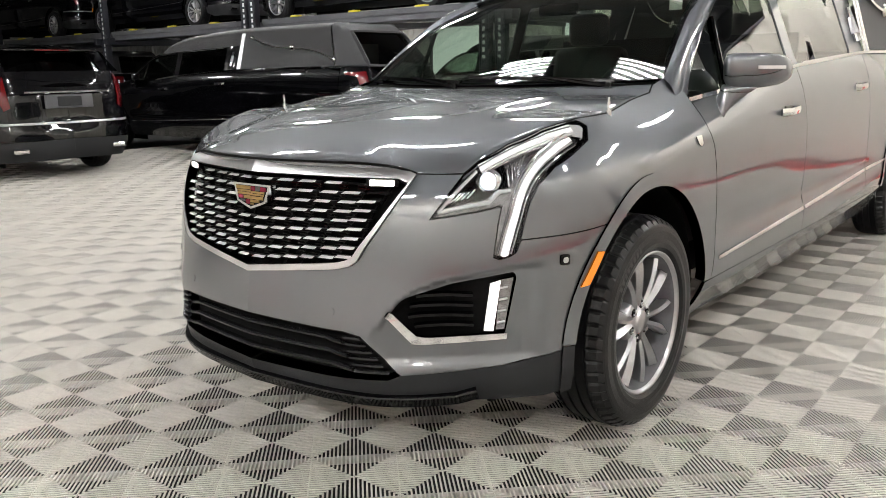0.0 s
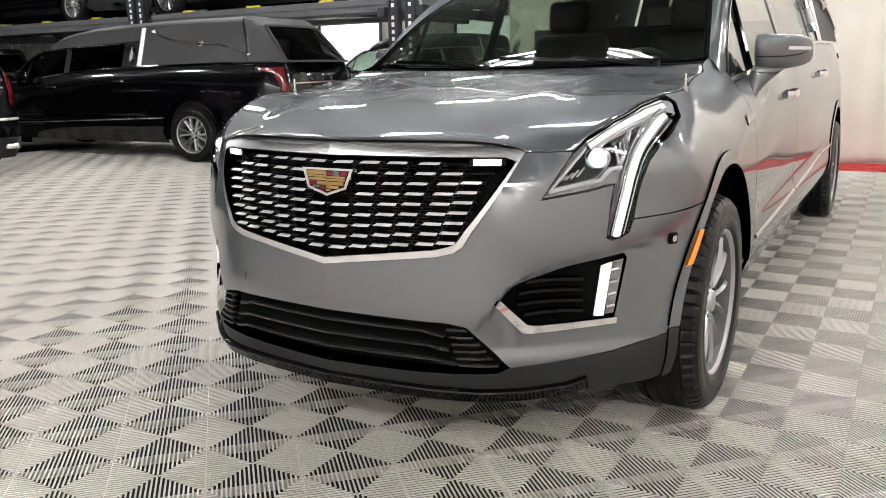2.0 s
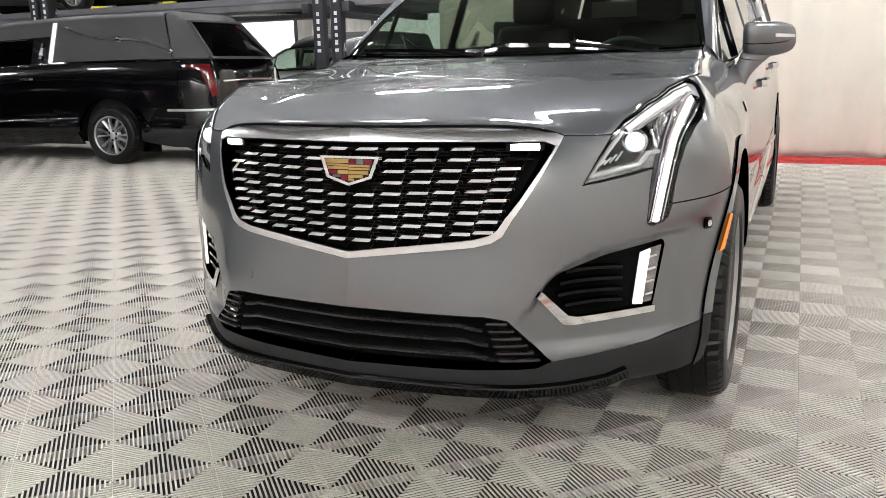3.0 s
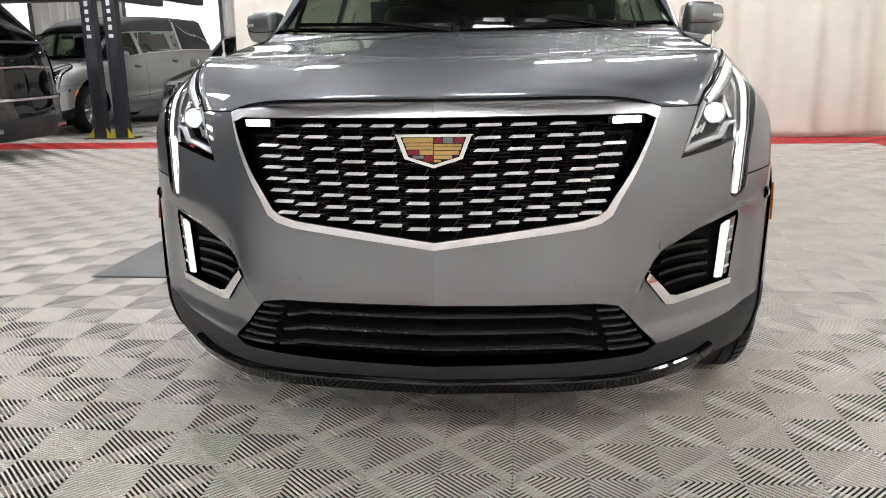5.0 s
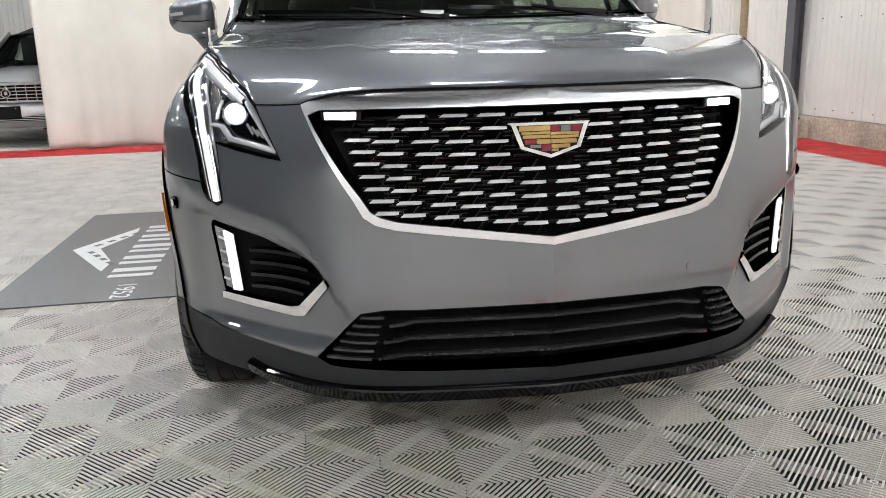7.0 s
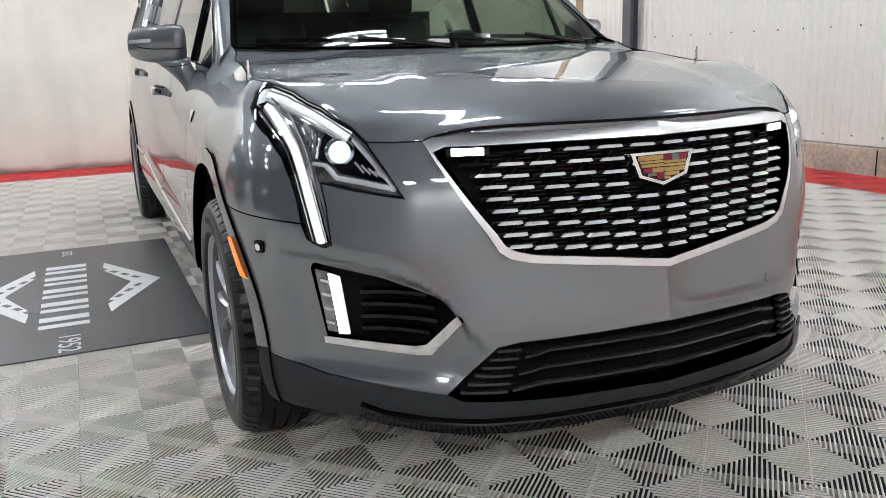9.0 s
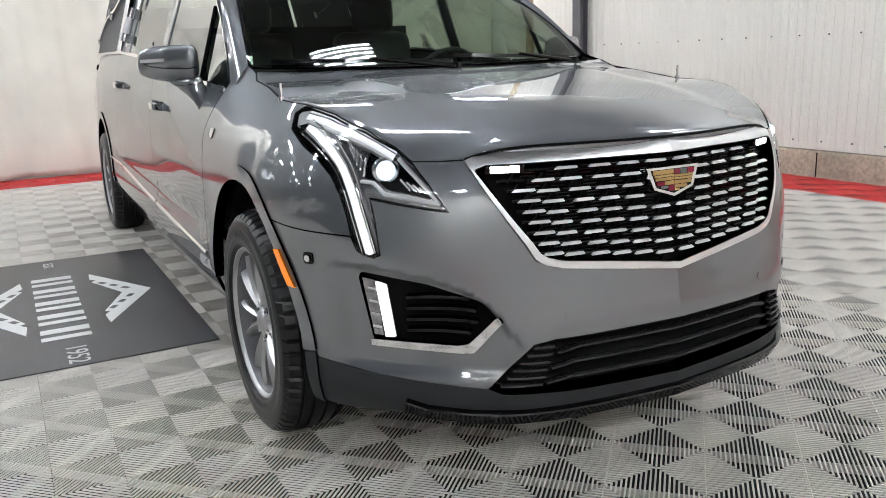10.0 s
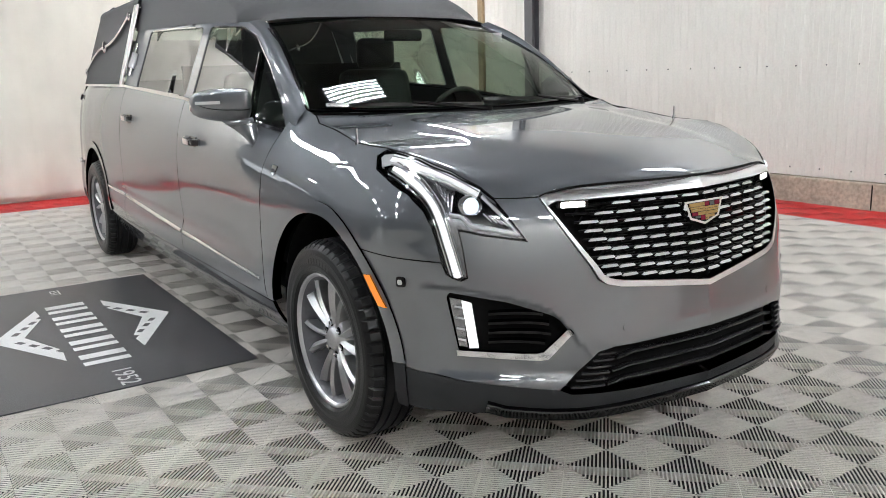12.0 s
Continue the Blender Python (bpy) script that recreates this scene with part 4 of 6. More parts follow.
    for k, (x0, x1, z0, z1, mt) in enumerate([(-0.075, -0.001, 0.018, 0.030, GOLD), (-0.070, -0.001, 0.0105, 0.0165, GOLD), (-0.067, -0.001, 0.001, 0.009, GOLD), (0.001, 0.022, 0.016, 0.030, MAROON), (0.024, 0.048, 0.016, 0.030, DARK_CHROME), (0.050, 0.075, 0.016, 0.030, MAROON), (0.001, 0.069, 0.008, 0.0145, GOLD), (0.001, 0.067, 0.000, 0.0065, GOLD),
                                              (-0.063, -0.036, -0.012, -0.001, MAROON), (-0.034, -0.001, -0.012, -0.001, GOLD), (-0.050, -0.024, -0.021, -0.0135, DARK_CHROME), (-0.022, -0.001, -0.029, -0.0135, MAROON), (0.001, 0.063, -0.012, -0.002, GOLD), (0.001, 0.046, -0.0225, -0.0135, GOLD), (0.001, 0.018, -0.030, -0.024, GOLD)]):
        o = part("colour_bar", box((x0 + x1) / 2, (z0 + z1) / 2, 0.0105, x1 - x0, z1 - z0, 0.003), mt, badge)
    # --- hood ---
    E = np.array([body([s], [z])[0] for s, z in HOOD_EDGE])
    ev = np.r_[0, np.cumsum(np.linalg.norm(np.diff(E, axis=0), axis=1))]
    ev /= ev[-1]
    ex, ey, ez = herm(ev, E[:, 0]), herm(ev, E[:, 1]), herm(ev, E[:, 2])
    cy = herm([0, 0.25, 0.5, 0.75, 1], [-0.945, -0.72, -0.44, -0.16, 0.13])
    cz = herm([-0.945, -0.90, -0.82, -0.65, -0.4, -0.1, 0.13], [0.988, 1.008, 1.030, 1.066, 1.107, 1.146, 1.172])
    rows = []
    for v in np.linspace(0, 1, 44):
        u = np.linspace(-1, 1, 81)
        a = np.abs(u)
        p = 3.6 - 1.35 * min(1, v * 2.5)
        xe, ye, ze = float(ex(v)) - 0.002, float(ey(v)), float(ez(v))
        y0 = float(cy(v))
        z0 = float(cz(y0))
        x = u * xe
        y = y0 + (ye - y0) * a ** 1.8
        z = z0 + (ze - z0) * a ** p
        ridge = 0.40 + 0.16 * v
        z = z + 0.007 * step(v * 3) * step((ridge - np.abs(x)) / 0.13 + 0.5) * step((1 - a) / 0.2)
        row = np.c_[x, y, z]
        lip = np.array([[0, 0, -0.02]])
        rows.append(np.vstack([row[:1] + lip, row, row[-1:] + lip]))
    rows = [rows[0] + (0, 0.006, -0.02)] + rows + [rows[-1] + (0, 0.004, -0.02)]
    hood = loft("hood", rows, paint, car, "smooth crowned engine hood")
    # black strips stand in for the shaded gap round the hood
    for sd in (1, -1):
        strip_on("hood_seal", shift(HOOD_EDGE[:7], 0.001, -0.0025), 0.004, MATT_BLACK, car, sd, out=0.0005, thick=0.003)
        strip_on("hood_seal", shift(HOOD_EDGE[6:], 0.001, -0.001), 0.003, MATT_BLACK, car, sd, out=0.0008, thick=0.003)
    front_line = np.array([(u * 0.563, -0.947 + 0.152 * abs(u) ** 1.8, 0.986 - 0.030 * abs(u) ** 8) for u in np.linspace(-1, 1, 41)])
    sweep("hood_seal", front_line, [(-0.004, -0.004), (0.004, -0.004), (0.004, 0.003), (-0.004, 0.003)], MATT_BLACK, car)
    # --- fenders, doors, quarters ---
    for sd in (1, -1):
        cowl_top = find(0.812, 0.47, 1.225)
        gap_top = find(0.85, 0.50, 1.116)
        outer = LAMP_OUTER[-2::-1]
        edge = HOOD_EDGE[6:]
        fender = ([fend_front] + outer + shift(edge, 0.003, -0.002) + [cowl_top, gap_top, (s_at(0.545), 0.95), (s_at(0.56), 0.7), (s_at(0.55), 0.405)]
                  + arch(HUB_Y, R_PANEL, 176, a_top + 0.6, 40))
        fender[0] = (fend_front[0], fend_front[1] + 0.004)
        panel("fender", fender, [], paint, car, sd, h=0.022)
        d1 = [(gap_top[0] + 0.006, 1.114), (s_at(1.1), 1.178), (s_at(1.795), 1.244), (s_at(1.795), 0.405), (s_at(0.556), 0.405), (s_at(0.566), 0.7), (s_at(0.551), 0.95)]
        panel("front_door", d1, [], paint, car, sd, h=0.045)
        d2 = [(s_at(1.80), 1.245), (s_at(2.5), 1.285), (s_at(3.195), 1.318), (s_at(3.195), 0.405), (s_at(1.80), 0.405)]
        panel("rear_door", d2, [], paint, car, sd, h=0.05)
        q = [(s_at(3.20), 1.318), (s_at(4.0), 1.332), (s_at(4.72), 1.337), (s_at(4.86), 1.28), (s_at(4.86), 0.72)] + arch(REAR_Y, R_PANEL, 138, 4, 30) + [(s_at(REAR_Y) - R_PANEL, 0.405), (s_at(3.20), 0.405)]
        panel("rear_quarter", q, [], paint, car, sd, h=0.05)
        rk = [(s_at(HUB_Y) + R_PANEL, 0.402), (s_at(REAR_Y) - R_PANEL, 0.402), (s_at(REAR_Y) - R_PANEL + 0.02, 0.235), (s_at(HUB_Y) + R_PANEL - 0.02, 0.235)]
        panel("rocker", rk, [], paint, car, sd, h=0.05)
        strip_on("sill_trim", [(s_at(0.60), 0.487), (s_at(1.78), 0.527)], 0.018, CHROME, car, sd, label="bright trim along the door foot")
        strip_on("sill_trim", [(s_at(1.81), 0.528), (s_at(3.18), 0.58)], 0.018, CHROME, car, sd, label="bright trim along the door foot")
        strip_on("sill_trim", [(s_at(3.21), 0.581), (s_at(3.73), 0.60)], 0.018, CHROME, car, sd, label="bright trim along the door foot")
        for yy, name in ((HUB_Y, "arch_trim"), (REAR_Y, "arch_trim")):
            a0, a1 = (5, 175)
            ring_o, ring_i = arch(yy, 0.530, a0, a1, 40), arch(yy, 0.482, a0, a1, 40)
            panel(name, ring_o + ring_i[::-1], [], paint, car, sd, h=0.02, out=0.007, deep=0.04, label="painted wheel arch edge")
            if yy == HUB_Y:
                low_o, low_i = arch(yy, 0.528, -14, 4.6, 8), arch(yy, 0.484, -14, 4.6, 8)
                panel("arch_foot", low_o + low_i[::-1], [], PLASTIC, car, sd, h=0.02, out=0.006, deep=0.04, label="dark plastic foot of the wheel arch edge")
            # liner
            ang = np.linspace(radians(-6), radians(177), 24)
            g = [[(sd * x, yy - 0.49 * math.cos(t), HUB_Z + 0.49 * math.sin(t)) for x in (0.915, 0.8, 0.6)] for t in ang]
            loft("wheel_liner", g, MATT_BLACK, car)
            part("liner_wall", box(sd * 0.59, yy, 0.5, 0.02, 0.9, 0.75), MATT_BLACK, car)
        wheel_parts(car, HUB_Y, sd, 0.87 if sd > 0 else 0.21)
        wheel_parts(car, REAR_Y, sd, 0.9)
        # --- head lamp ---
        lamp = panel("headlamp", LAMP, [], LENS, car, sd, h=0.02, out=0.002, deep=0, label="lit headlamp with a bright vertical light guide")
        panel("housing", LAMP, [], LAMP_CHROME, lamp, sd, h=0.03, out=-0.034, deep=0)
        panel("lamp_edge", LAMP, [shrink(LAMP, 0.0045)], GLOSS_BLACK, lamp, sd, h=0.02, out=-0.001, deep=0.02)
        core = resample(smooth_line([(0.904, 0.709), (0.924, 0.775), (0.942, 0.830), (0.960, 0.886), (0.990, 0.938), (1.052, 0.987), (1.124, 1.014), (1.228, 1.039)], 120), 0.003, closed=False)
        wide = np.interp(np.linspace(0, 1, len(core)), [0, 0.35, 0.55, 1], [0.022, 0.020, 0.015, 0.011])
        # the daytime guide: a clear trough with bright edges and a row of glowing cells
        strip_on("guide_trough", core, 0.040, LENS_SOLID, lamp, sd, out=-0.012, thick=0.012)
        n_cell = 26
        for k in range(n_cell):
            a, b = int(k / n_cell * (len(core) - 1)), int((k + 0.96) / n_cell * (len(core) - 1))
            strip_on("light_cell", core[a:b + 1], float(wide[a]), LED, lamp, sd, out=-0.007, thick=0.006, fine=0.004)
        off = np.gradient(core, axis=0)
        off = np.c_[-off[:, 1], off[:, 0]] / np.linalg.norm(off, axis=1)[:, None]
        for q, w_, mt in ((0.0185, 0.004, CHROME), (-0.0185, 0.004, CHROME), (-0.028, 0.011, GLOSS_BLACK), (-0.0135, 0.002, GLOSS_BLACK)):
            run = core + off * q
            strip_on("guide_edge", run[:int(len(run) * 0.6)] if w_ > 0.01 else run, w_, mt, lamp, sd, out=-0.006, thick=0.010)
        # the pale bar under the top edge, in clear ribs; emission mimics its bright chrome
        upper = resample(smooth_line([(0.838, 0.971), (0.904, 1.003), (0.965, 1.024), (1.095, 1.053), (1.262, 1.073)]), 0.01, closed=False)
        uo = np.gradient(upper, axis=0)
        uo = np.c_[-uo[:, 1], uo[:, 0]] / np.linalg.norm(uo, axis=1)[:, None]
        for q, w_, mt in ((0.009, 0.015, GLOW_CLEAR), (-0.008, 0.016, GLOW_CLEAR), (-0.020, 0.006, LENS_SOLID), (-0.026, 0.003, CHROME), (0.0005, 0.0012, DARK_CHROME)):
            strip_on("light_guide", upper + uo * q, w_, mt, lamp, sd, out=-0.005 - 0.15 * abs(q), thick=0.008, label="pale clear upper bar with an added glow" if mt is GLOW_CLEAR else "")
        panel("end_reflector", [(1.268, 1.080), (1.315, 1.076), (1.322, 1.066), (1.288, 1.038), (1.245, 1.046)], [], LENS_SOLID, lamp, sd, h=0.02, out=-0.008, deep=0.01, label="clear end of the headlamp")
        for low_line, w_ in (([(0.931, 0.903), (0.897, 0.899), (0.884, 0.888), (0.866, 0.870)], 0.008), ([(0.866, 0.869), (0.79, 0.857), (0.708, 0.842)], 0.011), ([(0.708, 0.842), (0.777, 0.910), (0.832, 0.960)], 0.009)):
            strip_on("inner_bezel", low_line, w_, LENS_SOLID, lamp, sd, out=-0.008, thick=0.012, label="pale inner bezel")
        lens_s, lens_z = 0.868, 0.929
        pc = body([lens_s], [lens_z], -0.022)[0] * (sd, 1, 1)
        aim = Vector((0.12 * sd, -1.0, 0.0)).normalized()
        bm = bmesh.new()
        bmesh.ops.create_uvsphere(bm, u_segments=24, v_segments=14, radius=0.028, matrix=Matrix.Translation(pc))
        part("projector_lens", bm, PROJECTOR, lamp, "glowing round projector lens", smooth=True)
        part("projector_ring", rod(Vector(pc) - aim * 0.03, Vector(pc) + aim * 0.004, 0.036, 0.033, 24), CHROME, lamp, smooth=True)
        bez = [(0.722, 0.852), (0.779, 0.905), (0.826, 0.953), (0.845, 0.962), (0.92, 0.975), (0.925, 0.910), (0.890, 0.905), (0.860, 0.878)]
        hole = [(lens_s + 0.038 * math.cos(t), lens_z + 0.032 * math.sin(t)) for t in np.linspace(0, 2 * math.pi, 24, endpoint=False)]
        panel("bezel", bez, [hole], GLOSS_BLACK, lamp, sd, h=0.015, out=-0.026, deep=0.03)
        # fluted bright facets beside the projector and along the inner edge
        for k in range(5):
            f0, f1 = (0.927 + 0.011 * k, 0.915 + 0.014 * k), (0.925 + 0.017 * k, 0.962 + 0.010 * k)
            strip_on("reflector_fin", [f0, f1], 0.004, CHROME, lamp, sd, out=-0.014, thick=0.02)
        for k in range(4):
            f0 = (0.745 + 0.018 * k, 0.868 + 0.004 * k)
            strip_on("reflector_fin", [f0, (f0[0] + 0.026, f0[1] + 0.016 + 0.003 * k)], 0.004, SATIN, lamp, sd, out=-0.022, thick=0.008)
        # --- fog lamp field ---
        fog = panel("fog_field", [(s, z) for s, z in FOG], [], MATT_BLACK, car, sd, h=0.03, out=-0.05, deep=0, label="black louvred fog lamp recess")
        for k in range(4):
            z = 0.496 + k * 0.031
            x0 = np.interp(z, [0.46, 0.535, 0.585, 0.62], [0.60, 0.545, 0.57, 0.66])
            p = body([find(x, -0.85, z)[0] if x < 0.6 else s_of_x(x) for x in np.linspace(x0 + 0.012, 0.738, 9)], np.full(9, z) + 0.006 * np.sin(np.linspace(0, 3.1, 9)), -0.034) * (sd, 1, 1)
            prof = [(0, 0.006), (0.025, 0.004), (0.025, -0.005), (0, -0.005)]
            sweep("louvre", p, prof if sd > 0 else [(-a, b) for a, b in prof], GLOSS_BLACK, fog)
        panel("light_bar", line((0.763, -0.73, 0.480), (0.784, -0.71, 0.478), (0.796, -0.69, 0.634), (0.772, -0.71, 0.626)), [], LED, fog, sd, h=0.012, out=0.002, deep=0.008, label="glowing white daytime light bar")
        panel("lamp_strip", line((0.785, -0.70, 0.480), (0.802, -0.68, 0.482), (0.823, -0.66, 0.642), (0.797, -0.69, 0.636)), [], LAMP_CHROME, fog, sd, h=0.012, out=-0.004, deep=0.012, label="clear reflector strip")
        for k in range(4):
            z = 0.502 + 0.036 * k
            strip_on("reflector_rib", line((0.790 + 0.0035 * k, -0.70, z), (0.806 + 0.0045 * k, -0.68, z + 0.004)), 0.006, LENS_SOLID, fog, sd, out=0.001, thick=0.005)
        chrome = line((0.540, -0.92, 0.531), (0.590, -0.87, 0.447), (0.62, -0.86, 0.444), (0.806, -0.675, 0.452), (0.808, -0.675, 0.470), (0.63, -0.85, 0.466), (0.605, -0.865, 0.472), (0.551, -0.915, 0.548))
        panel("bright_edge", chrome, [], CHROME, fog, sd, h=0.012, out=0.006, deep=0.02, label="polished bright edge of the fog lamp recess")
        # --- side marker, side lamp, sensors ---
        panel("side_marker", line((0.955, -0.418, 0.70), (0.968, -0.388, 0.695), (0.966, -0.458, 0.60), (0.960, -0.492, 0.598)), [], AMBER, car, sd, h=0.012, out=0.014, deep=0.006, label="amber side marker lamp")
        sc, _ = find(0.919, -0.535, 0.69)
        o = panel("side_lamp", rounded([(sc - 0.016, 0.674), (sc + 0.016, 0.674), (sc + 0.016, 0.706), (sc - 0.016, 0.706)], 0.008), [], GLOSS_BLACK, car, sd, h=0.01, out=0.006, deep=0.006, label="small square warning lamp")
        panel("lens", rounded([(sc - 0.009, 0.681), (sc + 0.009, 0.681), (sc + 0.009, 0.699), (sc - 0.009, 0.699)], 0.008), [], CHROME, o, sd, h=0.008, out=0.010, deep=0.004)
        for xx, zz in ((0.345, 0.535), (0.585, 0.61)):
            s0 = find(xx, -0.9, zz)[0]
            panel("sensor", [(s0 + 0.011 * math.cos(t), zz + 0.011 * math.sin(t)) for t in np.linspace(0, 2 * math.pi, 16, endpoint=False)], [], paint, car, sd, h=0.006, out=0.0015, deep=0.003)
        # --- flag holder on the fender ---
        hp = body([find(0.836, -0.117, 1.106)[0]], [1.106])[0] * (sd, 1, 1)
        bm = rod(hp, hp + (0, 0, 0.052), 0.0042)
        add_rod(bm, hp + (0, 0, -0.01), hp + (0.0, 0, 0.010), 0.009)
        add_rod(bm, hp + (0, 0, 0.030), hp + (0, 0, 0.036), 0.006)
        part("flag_holder", bm, CHROME, car, "small bright flag holder", smooth=False)
        # --- handles, shield mark ---
        for yy, zz in ((1.50, 1.035), (2.90, 1.115)):
            hs = s_at(yy)
            p = body(np.linspace(hs - 0.115, hs + 0.105, 8), np.full(8, zz) + np.linspace(0, 0.012, 8), 0.0) * (sd, 1, 1)
            off = np.array([0.006, 0.032, 0.038, 0.04, 0.04, 0.038, 0.032, 0.006])
            p[:, 0] += sd * off
            hd = sweep("door_handle", p, [(-0.009, 0.014), (0.007, 0.018), (0.011, 0.0), (0.007, -0.016), (-0.009, -0.014)], CHROME, car, "bright door handle")
            # no hollow is cut: a proud black box paints its shade behind the handle
            part("recess", box(sd * (body([hs], [zz])[0][0] - 0.006), yy + 0.02, zz - 0.005, 0.02, 0.13, 0.062, 0.009), GLOSS_BLACK, hd)
        ms = find(0.951, 0.414, 0.975)[0]
        panel("shield_mark", [(ms - 0.026, 0.995), (ms + 0.026, 0.995), (ms + 0.019, 0.965), (ms, 0.955), (ms - 0.019, 0.965)], [], CHROME, car, sd, h=0.02, out=0.004, deep=0.004, label="small bright shield mark")
    build_upper(car, paint)
    build_mirrors(car, paint)
    build_inside(car)
    build_rear(car, paint)
    return car


def roof_low(y):
    # the line where the vinyl roof meets the window tops
    return np.interp(y, [1.12, 1.6, 2.2, 3.3], [1.610, 1.640, 1.665, 1.695])


def build_upper(car, paint):
    """Windscreen, pillars, side windows, vinyl roof and landau quarters."""
    # windscreen
    rows = []
    for v in np.linspace(0, 1, 14):
        u = np.linspace(-1, 1, 29)
        a = np.abs(u)
        half = 0.775 + (0.630 - 0.775) * v
        y0, ye = 0.24 + (1.00 - 0.24) * v, 0.43 + (1.125 - 0.43) * v
        z0, ze = 1.195 + (1.628 - 1.195) * v, 1.212 + (1.600 - 1.212) * v
        bow = 0.035 * math.sin(math.pi * v)
        rows.append(np.c_[u * half, y0 + (ye - y0) * a ** 2.2 - bow * 0.4, z0 + (ze - z0) * a ** 2 + bow])
    shield = loft("windscreen", rows, GLASS_SHIELD, car, "raked windscreen mirroring the hall lights")
    g = np.array(rows)
    # dark border, cowl and wipers
    edge = np.vstack([g[0, :], g[1:, -1], g[-1, -2::-1], g[-2:0:-1, 0]])
    sweep("screen_seal", edge - (0, -0.002, 0.004), [(-0.012, -0.004), (0.012, -0.004), (0.012, 0.004), (-0.012, 0.004)], GLOSS_BLACK, car, closed=True, up=(0, -0.4, 0.9))
    cow = [np.c_[np.linspace(-0.80, 0.80, 21), 0.13 + 0.19 * np.abs(np.linspace(-1, 1, 21)) ** 1.9 + d, np.full(21, z)] for d, z in ((-0.02, 1.150), (0.06, 1.160), (0.11, 1.19))]
    loft("cowl", cow, MATT_BLACK, car, "black plastic cowl under the windscreen")
    for x0, x1, yb in ((0.62, -0.02, 0.0), (-0.04, -0.70, 0.0)):
        xs = np.linspace(x0, x1, 9)
        p = np.c_[xs, 0.20 + 0.22 * (np.abs(xs) / 0.775) ** 2.2 + 0.03 * np.linspace(0, 1, 9), 1.205 + 0.035 * np.linspace(0, 1, 9) * 0.6]
        wp = sweep("wiper", p, [(-0.008, -0.006), (0.008, -0.006), (0.005, 0.008), (-0.005, 0.008)], GLOSS_BLACK, car, "black wiper resting at the windscreen foot")
        part("arm", rod(p[0] + (0.0, -0.05, -0.02), p[4] + (0, -0.006, 0.012), 0.009, 0.006, 6), GLOSS_BLACK, wp)
        part("pivot", rod(p[0] + (0.0, -0.05, -0.05), p[0] + (0, -0.05, -0.005), 0.016, 0.014, 10), GLOSS_BLACK, wp)
    for sd in (1, -1):
        # A pillar: from the fender up to the roof
        inn = herm([0, 0.5, 1], [0.790, 0.712, 0.637]), herm([0, 0.5, 1], [0.41, 0.77, 1.135]), herm([0, 0.5, 1], [1.212, 1.437, 1.606])
        front_edge = [(0.435, 1.104), (0.575, 1.26), (0.765, 1.42), (0.98, 1.55), (1.16, 1.612)]
        fe = np.array(front_edge)
        ft = np.linspace(0, 1, len(fe))
        fy, fz = herm(ft, fe[:, 0]), herm(ft, fe[:, 1])
        rows = []
        for t in np.linspace(0, 1, 16):
            a = np.array([float(inn[0](t)), float(inn[1](t)), float(inn[2](t))])
            yb, zb = float(fy(t)), float(fz(t))
            b = np.array([float(glass_x(yb, zb)) + 0.004, yb, zb])
            row = []
            for k in np.linspace(0, 1, 7):
                m = a + (b - a) * k
                m = m + np.array([0.45, -0.7, 0.5]) * 0.022 * math.sin(math.pi * k)
                row.append(m * (sd, 1, 1))
            rows.append(row)
        loft("front_pillar", rows, paint, car, "painted windscreen pillar")
        # side windows in a painted frame with bright surrounds
        w1 = [(0.482, 1.122), (1.72, 1.252), (1.70, 1.622), (1.5, 1.612), (1.2, 1.592), (1.00, 1.535), (0.785, 1.405), (0.595, 1.25)]
        w2 = [(1.84, 1.262), (2.92, 1.318), (2.90, 1.665), (2.3, 1.648), (1.81, 1.627)]
        frame_o = [(0.435, 1.104), (1.79, 1.246), (3.24, 1.322), (3.24, 1.70), (2.3, 1.672), (1.70, 1.648), (1.16, 1.612), (0.98, 1.55), (0.765, 1.42), (0.575, 1.26)]
        sheet("window_frame", frame_o, [rounded(w1, 0.03), rounded(w2, 0.03)], paint, car, sd, h=0.08, label="painted side window frame")
        for w, nm in ((w1, "front_window"), (w2, "rear_window")):
            ob = sheet(nm, rounded(w, 0.03), [], GLASS, car, sd, off=-0.006, h=0.1, deep=0.004, label="tinted side window")
            lp = resample(rounded(w, 0.03), 0.05)
            p = np.c_[(glass_x(lp[:, 0], lp[:, 1]) + 0.004) * sd, lp[:, 0], lp[:, 1]]
            # bright line below and above, none along the middle pillar
            keep = lp[:, 0] < 1.66 if nm == "front_window" else (lp[:, 0] > 1.90) & (lp[:, 0] < 2.86)
            first = next(i for i in range(len(lp)) if keep[i] and not keep[i - 1])
            order = [(first + i) % len(lp) for i in range(len(lp))]
            run = []
            for i in order + [None]:
                if i is not None and keep[i]:
                    run.append(i)
                elif len(run) > 3:
                    sweep("bright_surround", p[run], [(-0.003, -0.0045), (0.003, -0.0045), (0.003, 0.0045), (-0.003, 0.0045)], CHROME, ob, up=(sd, 0.001, 0.3))
                    run = []
                else:
                    run = []
        # sail divider in the front window
        part("divider", rod((sd * (glass_x(0.86, 1.17) + 0.002), 0.86, 1.17), (sd * (glass_x(0.92, 1.46) + 0.002), 0.92, 1.46), 0.011, seg=6), GLOSS_BLACK, car)
        # belt moulding
        ys = np.linspace(0.5, 4.75, 40)
        p = np.c_[sd * (glass_x(ys, belt_z(ys)) + 0.008), ys, belt_z(ys) + 0.004]
        sweep("belt_moulding", p, [(-0.005, -0.008), (0.005, -0.008), (0.005, 0.008), (-0.005, 0.008)], CHROME, car, "bright moulding along the belt line")
        # bright band and carriage lamp ahead of the landau quarter
        zz = np.linspace(1.335, 1.87, 12)
